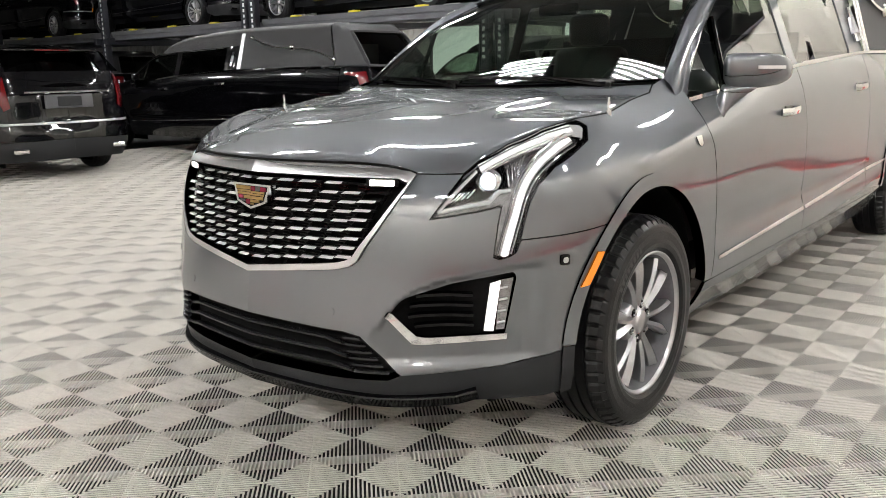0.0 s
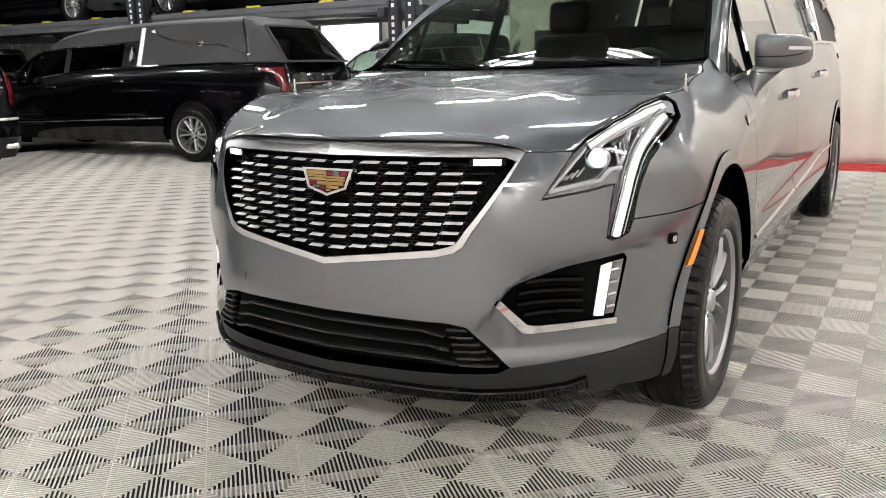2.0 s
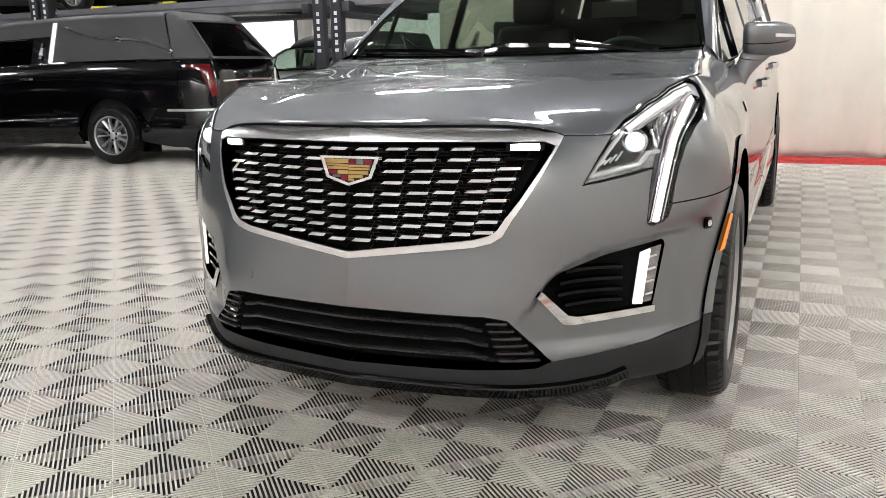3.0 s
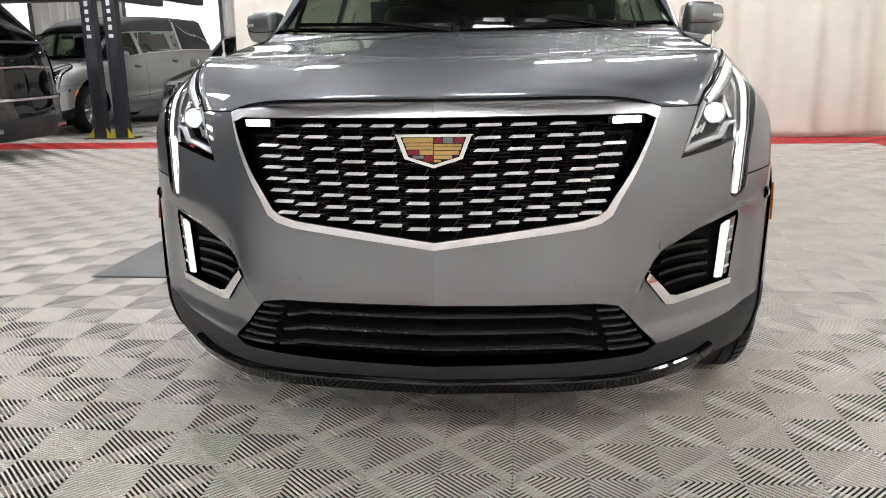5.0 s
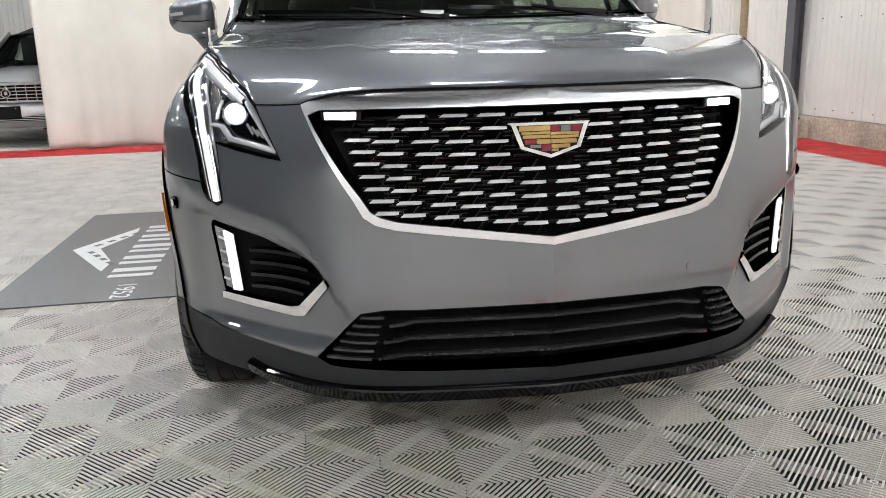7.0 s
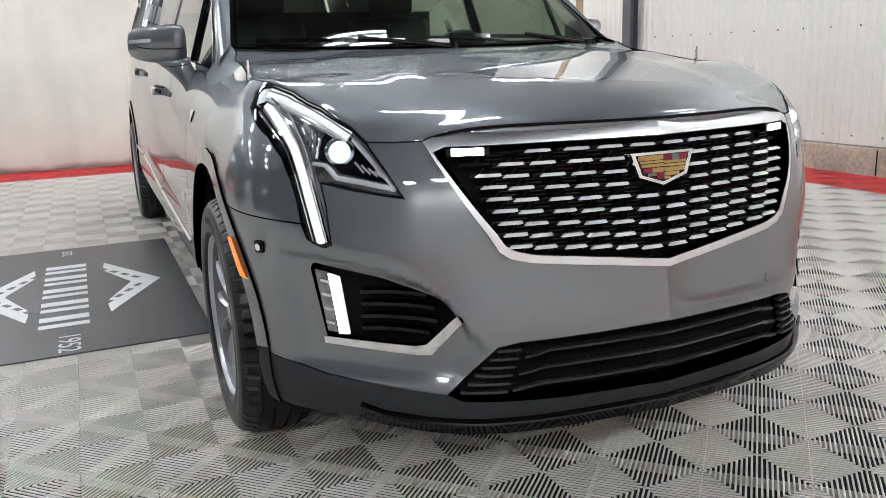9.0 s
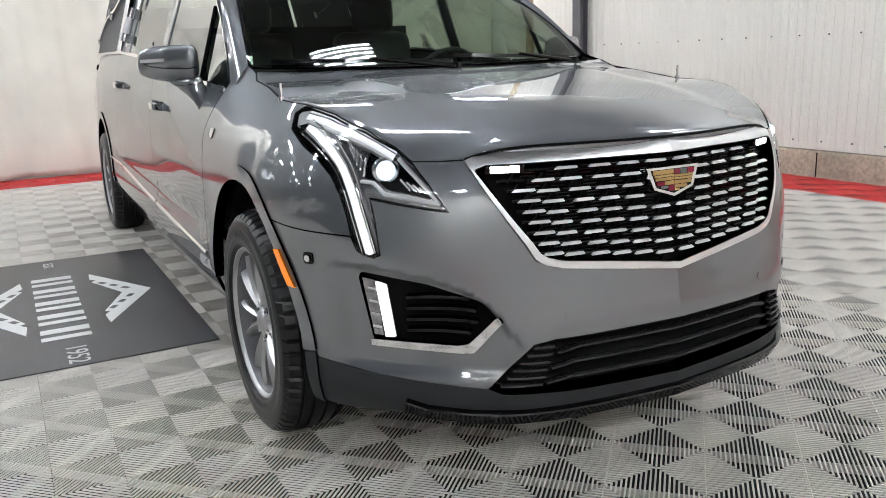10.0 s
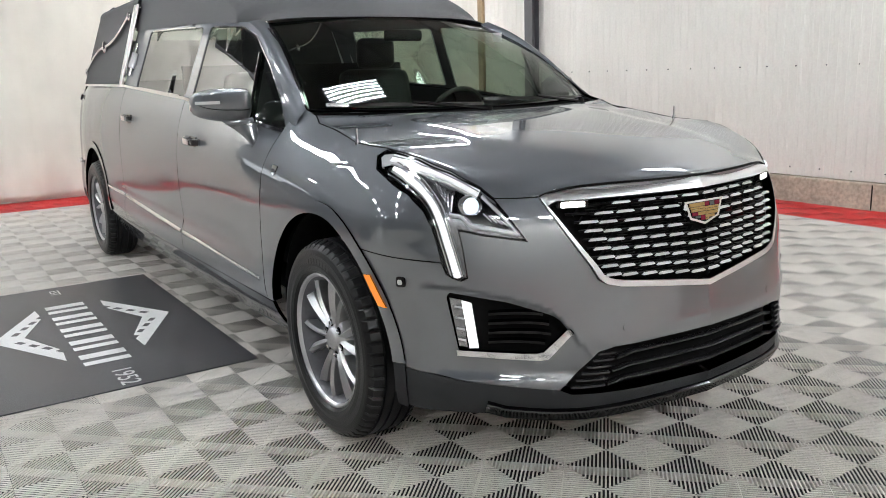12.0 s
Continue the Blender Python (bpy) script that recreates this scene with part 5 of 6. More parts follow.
        p = np.c_[sd * (landau_x(3.3, zz) + 0.006), np.full(12, 3.28), zz]
        band = sweep("bright_band", p, [(-0.036, -0.006), (0.036, -0.006), (0.036, 0.004), (-0.036, 0.004)], SATIN, car, "broad bright band before the landau quarter", up=(sd, 0, 0.001))
        for dy in (-0.042, 0.042):
            sweep("edge_bead", p + (sd * 0.004, dy, 0), [(-0.007, -0.007), (0.007, -0.007), (0.005, 0.006), (-0.005, 0.006)], CHROME, band, up=(sd, 0, 0.001))
        z0, z1 = 1.39, 1.60
        cl = new("carriage_lamp")
        cl.parent = car
        cl["label"] = "slim bright carriage lamp"
        for nm, r, a, b, mt in (("lamp_body", 0.022, z0, z1, CHROME), ("lamp_glass", 0.025, z0 + 0.05, z1 - 0.06, LENS_SOLID)):
            part(nm, rod((sd * (glass_x(3.09, a) + 0.02), 3.09, a), (sd * (glass_x(3.09, b) + 0.02), 3.09, b), r, r * 0.7, 12), mt, cl)
        # landau bar: an S of bright metal with a boss
        t = np.linspace(0, 1, 26)
        ly = 3.42 + 1.22 * t
        lz = 1.80 - 0.36 * t - 0.045 * np.sin(2 * math.pi * t)
        p = np.c_[sd * (landau_x(ly, lz) + 0.014), ly, lz]
        bar = sweep("landau_bar", p, [(-0.013, -0.012), (0.013, -0.012), (0.009, 0.012), (-0.009, 0.012)], CHROME, car, "S-shaped bright landau bar", up=(sd, 0, 0.001))
        bm = bmesh.new()
        bmesh.ops.create_uvsphere(bm, u_segments=12, v_segments=8, radius=0.046, matrix=Matrix.Translation(p[13]) @ Matrix.Diagonal((0.5, 1, 1, 1)))
        part("boss", bm, CHROME, bar, smooth=True)
        for end in (p[0], p[-1]):
            bm = bmesh.new()
            bmesh.ops.create_uvsphere(bm, u_segments=10, v_segments=7, radius=0.032, matrix=Matrix.Translation(end) @ Matrix.Diagonal((0.5, 1, 1, 1)))
            part("end_cap", bm, CHROME, bar, smooth=True)
    # vinyl roof over the windows: a brow over the screen, upright flanks, a crowned top
    rows = []
    for y in np.r_[np.linspace(1.0, 1.5, 9), np.linspace(1.6, 3.28, 12)]:
        zl = float(roof_low(y)) if y > 1.12 else 1.605
        half = (float(glass_x(y, zl)) + 0.006) if y > 1.15 else 0.655
        bend = 0.13 * max(0, min(1, (1.6 - y) / 0.45))
        rows.append(roof_section(y, zl, half, float(ROOF_TOP(y)), bend))
    loft("vinyl_roof", rows, VINYL, car, "dark grey grained vinyl roof")
    rows = []
    for f in np.linspace(0, 1, 16):
        rows.append(roof_section(3.28, 1.343, float(landau_x(3.3, 1.343)), float(ROOF_TOP(3.3 + f)), 0.0, f))
    loft("landau_quarter", rows, VINYL, car, "dark grey vinyl landau quarters")


ROOF_TOP = herm([1.0, 1.12, 1.3, 1.6, 2.0, 2.6, 3.4, 4.4], [1.632, 1.69, 1.77, 1.855, 1.915, 1.955, 1.975, 1.965])


def tail_y(z):
    return 4.66 - 0.13 * ((z - 1.343) / 0.53)


def roof_section(y, zl, half, zc, bend, rear=None):
    """Half round of the roof at one station: upright flank, tight shoulder, crowned top."""
    left = []
    flank = max(0.0, zc - 0.11 - zl)
    for k in np.linspace(0, 1, 8)[:-1]:
        z = zl + flank * k
        left.append([half - 0.30 * (z - zl), z])
    x1, z1 = half - 0.30 * flank, zl + flank
    for t in np.linspace(0, math.pi / 2, 18):
        left.append([x1 * math.cos(t) ** 0.5 if t < 1.57 else 0.0, z1 + (zc - z1) * math.sin(t) ** 0.8])
    out = []
    for x, z in left:
        yy = y + bend * (x / half) ** 2
        if rear is not None:
            yy = y + (float(tail_y(z)) - y) * rear
        out.append((x, yy, z))
    left = np.array(out)
    return np.vstack([left, (left[:-1] * (-1, 1, 1))[::-1]])


def landau_x(y, z):
    return 0.872 - 0.30 * (z - 1.343) - 0.02 * np.maximum(0, y - 4.2)


def build_mirrors(car, paint):
    hi = herm([0, 0.03, 0.1, 0.4, 0.8, 0.93, 0.98, 1], [1.285, 1.297, 1.302, 1.304, 1.297, 1.286, 1.272, 1.252])
    lo = herm([0, 0.03, 0.1, 0.4, 0.7, 0.9, 0.97, 1], [1.172, 1.162, 1.158, 1.160, 1.168, 1.184, 1.198, 1.212])
    fr = herm([0, 0.06, 0.4, 0.7, 0.9, 1], [0.735, 0.722, 0.752, 0.805, 0.868, 0.925])
    X0, WIDE = 0.900, 0.200
    for sd in (1, -1):
        rows = []
        for f in np.r_[0, 0.02, 0.05, np.linspace(0.1, 0.9, 13), 0.94, 0.97, 0.99, 1]:
            zt, zb, y0 = float(hi(f)), float(lo(f)), float(fr(f))
            y1 = 0.90 + 0.085 * f
            row = []
            for a in np.linspace(0, 2 * math.pi, 36, endpoint=False):
                c, s = math.cos(a), math.sin(a)
                cc = math.copysign(abs(c) ** 0.42, c)
                ss = math.copysign(abs(s) ** 0.38, s)
                # the lower third falls back under a crease
                under = 0.045 * step((zb + 0.42 * (zt - zb) - ((zt + zb) / 2 + ss * (zt - zb) / 2)) / 0.05) * (c > 0)
                row.append((sd * (X0 + WIDE * f), (y0 + y1) / 2 - cc * (y1 - y0) / 2 + under * 0.6, (zt + zb) / 2 + ss * (zt - zb) / 2))
            rows.append(row if sd > 0 else row[::-1])
        mid0, mid1 = np.mean(rows[0], 0), np.mean(rows[-1], 0)
        rows = [[tuple(mid0)] * 36] + rows + [[tuple(mid1)] * 36]
        mir = loft("door_mirror", rows, paint, car, "painted door mirror on a bent arm", closed=True)
        # shut line between the upper and lower shell
        p = np.array([(sd * (X0 + WIDE * f), float(fr(f)) + 0.004, float(lo(f)) + 0.058 - 0.012 * f) for f in np.linspace(0.06, 0.93, 14)])
        sweep("shut_line", p, [(-0.0015, -0.0015), (0.0015, -0.0015), (0.0015, 0.0015), (-0.0015, 0.0015)], GLOSS_BLACK, mir)
        # the arm: slim at the door, broad under the head
        along, across = np.array([0.58, 0.81, 0.0]), np.array([0.78, -0.57, -0.26])
        ang = np.linspace(0, 2 * math.pi, 20, endpoint=False)
        rows = []
        for t in np.linspace(0, 1, 12):
            c = np.array([0.893 + 0.062 * t ** 1.2, 0.712 + 0.085 * t, 1.052 + 0.122 * t ** 0.8])
            a, b = 0.026 + 0.060 * t ** 1.3, 0.030 + 0.006 * t
            rows.append([(c + along * a * math.copysign(abs(math.cos(q)) ** 0.75, math.cos(q)) + across * b * math.sin(q)) * (sd, 1, 1) for q in ang])
        caps = [[np.mean(r, 0)] * 20 for r in (rows[0], rows[-1])]
        loft("arm", [caps[0]] + rows + [caps[1]], paint, mir, closed=True)
        seam = np.array(rows[9] + [rows[9][0]])
        sweep("arm_seam", seam, [(-0.0012, -0.0012), (0.0012, -0.0012), (0.0012, 0.0012), (-0.0012, 0.0012)], GLOSS_BLACK, mir, up=(sd * 0.3, 0.3, 0.9))
        p = np.array([(sd * (X0 + WIDE * f), float(fr(f)) - 0.002, 1.246 - 0.004 * (f - 0.6)) for f in np.linspace(0.62, 0.97, 10)])
        sweep("indicator", p, [(-0.003, -0.006), (0.003, -0.006), (0.003, 0.007), (-0.003, 0.007)], LENS_SOLID, mir, "clear indicator strip")
        part("mirror_glass", box(sd * 0.995, 0.936, 1.236, 0.15, 0.006, 0.085, 0.002, m=None), CHROME, mir)
        part("mirror_foot", box(sd * 0.864, 0.70, 1.068, 0.026, 0.24, 0.046, 0.012), paint, mir, smooth=True)


def build_inside(car):
    """Dark cabin: tub, dashboard, wheel, front seats, deck."""
    part("cabin_floor", box(0, 2.6, 0.5, 1.62, 4.6, 0.1), MATT_BLACK, car)
    part("bulkhead", box(0, 0.42, 0.75, 1.56, 0.1, 0.7), MATT_BLACK, car)
    for sd in (-1, 1):
        part("door_lining", box(sd * 0.80, 2.6, 0.83, 0.06, 4.4, 0.6), SEAT, car)
    rows = [np.c_[np.linspace(-0.76, 0.76, 15), np.full(15, y) + 0.1 * np.linspace(-1, 1, 15) ** 2, z - 0.03 * np.linspace(-1, 1, 15) ** 2] for y, z in ((0.36, 1.165), (0.55, 1.19), (0.75, 1.18), (0.90, 1.13), (0.96, 1.02), (0.95, 0.8))]
    loft("dashboard", rows, SEAT, car, "dark leather dashboard")
    sw = lathe([(0.012 * math.cos(a), 0.175 + 0.014 * math.sin(a)) for a in np.linspace(0, 2 * math.pi, 9)], 36, "steering_wheel", SEAT, car, "dark steering wheel")
    sw.matrix_basis = pose(0.37, 1.02, 1.10) @ Matrix.Rotation(radians(-65), 4, "X") @ Matrix.Rotation(radians(90), 4, "Y")
    part("steering_hub", box(0.37, 1.0, 1.09, 0.15, 0.06, 0.1, 0.02), SEAT, car)
    for sx in (-0.37, 0.37):
        bm = box(0, 0, 0, 0.50, 0.52, 0.16, 0.05)
        seat = part("front_seat", bm, SEAT, car, "black leather front seat", smooth=True, place=pose(sx, 1.45, 0.78))
        part("backrest", box(0, 0.36, 0.36, 0.48, 0.15, 0.66, 0.06, m=Matrix.Rotation(radians(-12), 4, "X")), SEAT, seat, smooth=True)
        part("headrest", box(0, 0.45, 0.70, 0.26, 0.10, 0.19, 0.045), SEAT, seat, smooth=True)
    part("partition", box(0, 2.25, 1.0, 1.5, 0.03, 0.86), SEAT, car)
    part("casket_deck", box(0, 3.7, 0.86, 1.4, 2.6, 0.05), PALE_TRIM, car)
    part("rear_view_mirror", box(0, 0.93, 1.535, 0.22, 0.03, 0.055, 0.015), GLOSS_BLACK, car)
    part("underbody", box(0, 2.1, 0.33, 1.2, 5.6, 0.16), MATT_BLACK, car)
    part("engine_block", box(0, -0.25, 0.62, 1.1, 1.0, 0.6), MATT_BLACK, car)
    # papers on the screen and a sticker
    st = part("screen_sticker", box(0.60, 0.93, 1.525, 0.06, 0.001, 0.05, m=None), PAPER, car, "small white windscreen sticker")


def build_rear(car, paint):
    """Tail: bumper, gate with glass, vertical red lamps."""
    s_c, s_e = s_at(4.865), plan_s[-1]
    panel("rear_bumper", [(s_at(4.745), 0.716), (s_e, 0.716), (s_e, 0.50), (s_at(4.68), 0.46)], [], paint, car, both=True, h=0.05)
    panel("rear_valance", [(s_at(4.66), 0.455), (s_e, 0.495), (s_e, 0.24), (s_at(4.80), 0.22), (s_at(4.62), 0.30)], [], PLASTIC, car, both=True, h=0.05, label="dark plastic rear valance")
    strip_on("bumper_strip", [(s_at(4.8), 0.70), (s_e, 0.70)], 0.03, SATIN, car, 1, out=0.012)
    strip_on("bumper_strip", [(s_at(4.8), 0.70), (s_e, 0.70)], 0.03, SATIN, car, -1, out=0.012)
    tail = Y_FINE > 4.8
    gate_s = float(np.interp(0.70, X_FINE[tail][::-1], S_FINE[tail][::-1]))
    panel("tail_gate", [(gate_s, 1.336), (s_e, 1.336), (s_e, 0.724), (gate_s, 0.724)], [], paint, car, both=True, h=0.05)
    strip_on("gate_moulding", [(gate_s + 0.1, 1.06), (s_e, 1.075)], 0.03, CHROME, car, 1, out=0.012)
    strip_on("gate_moulding", [(gate_s + 0.1, 1.06), (s_e, 1.075)], 0.03, CHROME, car, -1, out=0.012)
    for sd in (1, -1):
        panel("tail_corner", [(s_at(4.865), 1.33), (gate_s - 0.004, 1.336), (gate_s - 0.004, 0.724), (s_at(4.865), 0.724)], [], paint, car, sd, h=0.05)
        lampo = [(s_at(4.92), 1.262), (gate_s - 0.07, 1.270), (gate_s - 0.0, 0.90), (gate_s - 0.09, 0.86), (s_at(5.13), 1.20), (s_at(4.93), 1.235)]
        tl = panel("tail_lamp", lampo, [], RED_LENS, car, sd, h=0.04, out=0.012, deep=0.02, label="tall red tail lamp")
        part("exhaust_tip", box(sd * 0.64, 5.25, 0.37, 0.19, 0.12, 0.07, 0.02), CHROME, car, "bright exhaust tip")
    # upper gate: vinyl frame and raked glass
    rows = []
    for t in np.linspace(0, 1, 8):
        z = 1.343 + (1.90 - 1.343) * t
        half = float(landau_x(4.8, z)) - 0.012
        u = np.linspace(-1, 1, 17)
        rows.append(np.c_[u * half, float(tail_y(z)) + (0.16 + 0.30 * (1 - t)) * (1 - np.abs(u) ** 3.5), np.full(17, z)])
    back = np.array(rows)
    loft("rear_gate_frame", [back[0], back[0] * (1, 1, 0) + (0, 0, 1.36)], VINYL, car)
    loft("rear_glass", back[:7, 2:-2], GLASS, car, "large raked rear window")
    sweep("rear_glass_frame", np.vstack([back[0, 2:-2], back[1:7, -3], back[6, -4:1:-1], back[5:0:-1, 2]]) + (0, 0.006, 0), [(-0.012, -0.02), (0.012, -0.02), (0.012, 0.02), (-0.012, 0.02)], VINYL, car, closed=True, up=(0, 1, 0.001))
    for sd in (1, -1):
        edge = back[:, -3:] if sd > 0 else back[:, 2::-1]
        loft("rear_pillar", np.stack([edge[:, 0], edge[:, 1], edge[:, 2]], 1), VINYL, car, "vinyl covered rear pillar")
    loft("rear_header", np.stack([back[6], back[7], np.c_[back[7][:, 0] * 0.9, np.full(17, float(tail_y(1.90))), np.full(17, 1.955)]], 0), VINYL, car)
    part("drape", box(0.0, 4.3, 1.52, 1.2, 0.02, 0.32), PALE_TRIM, car)


hearse = build_hearse(PAINT_GREY)
tagged(hearse, "grey metallic hearse with lit lamps and a dark vinyl roof", "hearse")
hearse.matrix_basis = pose(-0.006, 0, RIDE, 0, 0, -0.25)


# ---- the other cars ----
def recolour(ob, swap):
    """Give a copied thing other finishes, part by part."""
    for o in ob.children_recursive:
        for slot in o.material_slots:
            if slot.material in swap:
                other = swap[slot.material]
                slot.link = "OBJECT"
                slot.material = other


LAMPS_OFF = {LED: LENS_SOLID, GLOW_CLEAR: LENS_SOLID, PROJECTOR: LENS_SOLID, STROBE: LENS_SOLID, AMBER: AMBER}
GLASS_DARK = glass_material("dark privacy glass", (0.10, 0.11, 0.11))
BLACK_SWAP = {**LAMPS_OFF, PAINT_GREY: PAINT_BLACK, GLASS: GLASS_DARK}
SILVER_SWAP = {**LAMPS_OFF, PAINT_GREY: PAINT_SILVER}


def parked(label, m, swap):
    ob = copy_thing(hearse, m)
    recolour(ob, swap)
    return tagged(ob, label, "hearse")


def estate_roof(car):
    """Trade the raised vinyl roof of a copied body for a low painted roof with a raked tail window."""
    drop = ("vinyl_roof", "landau", "bright_band", "edge_bead", "carriage_lamp", "lamp_body", "lamp_glass", "boss", "end_cap", "rear_glass", "rear_pillar", "rear_header", "rear_gate_frame", "drape", "casket_deck", "gate_moulding")
    for o in list(car.children_recursive):
        if o.name.startswith(drop):
            bpy.data.objects.remove(o)
    u = np.linspace(-1, 1, 25)
    rows = []
    for y, z, half in ((1.0, 1.61, 0.64), (1.3, 1.66, 0.65), (2.2, 1.71, 0.66), (3.4, 1.72, 0.66), (4.4, 1.69, 0.65), (4.86, 1.65, 0.64)):
        rows.append(np.c_[u * half, np.full(25, y) - 0.06 * np.abs(u) ** 2, z - 0.07 * np.abs(u) ** 4])
    loft("roof", rows, PAINT_BLACK, car, "glossy black painted roof")
    spoiler = part("tail_spoiler", box(0, 4.93, 1.605, 1.20, 0.20, 0.035, 0.012), PAINT_BLACK, car)
    part("brake_strip", box(0, 5.03, 1.60, 0.44, 0.012, 0.018, 0.003), RED_LENS, spoiler)
    g = [np.c_[u * (0.70 - 0.09 * t), 5.28 - 0.38 * t - 0.14 * np.abs(u) ** 2.5, np.full(25, 1.15 + 0.44 * t)] for t in np.linspace(0, 1, 8)]
    loft("tail_window", np.array(g)[:, 1:-1], GLASS_DARK, car, "raked dark tail window")
    for sd in (1, -1):
        side = [[(sd * (0.885 - 0.09 * t - 0.30 * 0.3 * t), y, 1.33 + 0.27 * t) for t in np.linspace(0, 1, 5)] for y in (3.2, 4.0, 4.6, 5.0)]
        for k, row in enumerate(side):
            side[k] = [(x, y - (0.10 * (z - 1.33) / 0.27 if k == 3 else 0), z) for x, y, z in row]
        loft("side_glass", side, GLASS_DARK, car, "dark side window")
        corner = [np.array([sd * (0.70 - 0.09 * t), 5.14 - 0.38 * t, 1.15 + 0.44 * t]) for t in np.linspace(0, 1, 6)]
        outer = [np.array([sd * (0.88 - 0.18 * t), 4.98 - 0.12 * t, 1.20 + 0.40 * t]) for t in np.linspace(0, 1, 6)]
        loft("tail_pillar", [corner, outer], PAINT_BLACK, car)
    strip = rod((-0.56, 5.36, 1.085), (0.56, 5.36, 1.085), 0.014, seg=8)
    part("gate_strip", strip, CHROME, car, "bright strip above the number plate recess")
    part("plate_recess", box(0, 5.335, 0.965, 0.62, 0.03, 0.17, 0.01), STEEL, car)
    part("number_plate", box(0, 5.355, 0.965, 0.31, 0.01, 0.12, 0.004), PLASTIC, car, "blank dark number plate")


long_car = parked("glossy black hearse with grey vinyl roof beside a car lift", pose(-12.03, 6.22, RIDE, 0, 0, -90) @ Matrix.Diagonal((1, 1.13, 1, 1)), BLACK_SWAP)
# its landau quarters reach further back over the tail
for o in long_car.children:
    if o.name.startswith(("landau_quarter", "landau_bar", "rear_glass", "rear_pillar", "rear_header", "rear_gate_frame", "drape")):
        o.matrix_basis = Matrix.Translation((0, 3.28, 0)) @ Matrix.Diagonal((1, 1.35, 1, 1)) @ Matrix.Translation((0, -3.28, 0)) @ o.matrix_basis

# and its body has a longer overhang behind the rear wheels
for o in long_car.children_recursive:
    if o.type != "MESH" or o.name.startswith(("landau", "rear_g", "rear_pillar", "rear_header", "drape", "boss", "end_cap")) or o.parent.name.startswith("wheel"):
        continue
    co = np.empty(3 * len(o.data.vertices))
    o.data.vertices.foreach_get("co", co)
    co = co.reshape(-1, 3)
    if co[:, 1].max() < 4.70 or co[:, 1].min() < 0.4:
        continue
    o.data = o.data.copy()
    co[:, 1] += 0.38 * step((co[:, 1] - 4.62) / 0.28)
    o.data.vertices.foreach_set("co", co.ravel())
    o.data.update()

estate = parked("glossy black estate car with unlit red tail lamps", pose(-13.45, 2.52, RIDE, 0, 0, -90), BLACK_SWAP)
tagged(estate, "glossy black estate car with unlit red tail lamps", "car")
estate_roof(estate)
parked("silver hearse with a dark vinyl roof, parked behind lift posts", pose(-7.72, 9.85, RIDE, 0, 0, -4), SILVER_SWAP)
parked("black hearse raised on a car lift", pose(-19.1, 10.15, 2.40, 0, 0, -90), BLACK_SWAP)
parked("black hearse raised on a car lift", pose(-26.0, 10.15, 2.40, 0, 0, -90), BLACK_SWAP)
parked("black hearse parked under a car lift", pose(-24.2, 10.3, RIDE, 0, 0, -90), BLACK_SWAP)
parked("black hearse raised on a car lift", pose(-11.9, 10.15, 2.40, 0, 0, -90), BLACK_SWAP)
parked("black hearse parked under a car lift", pose(-17.2, 10.3, RIDE, 0, 0, -90), BLACK_SWAP)


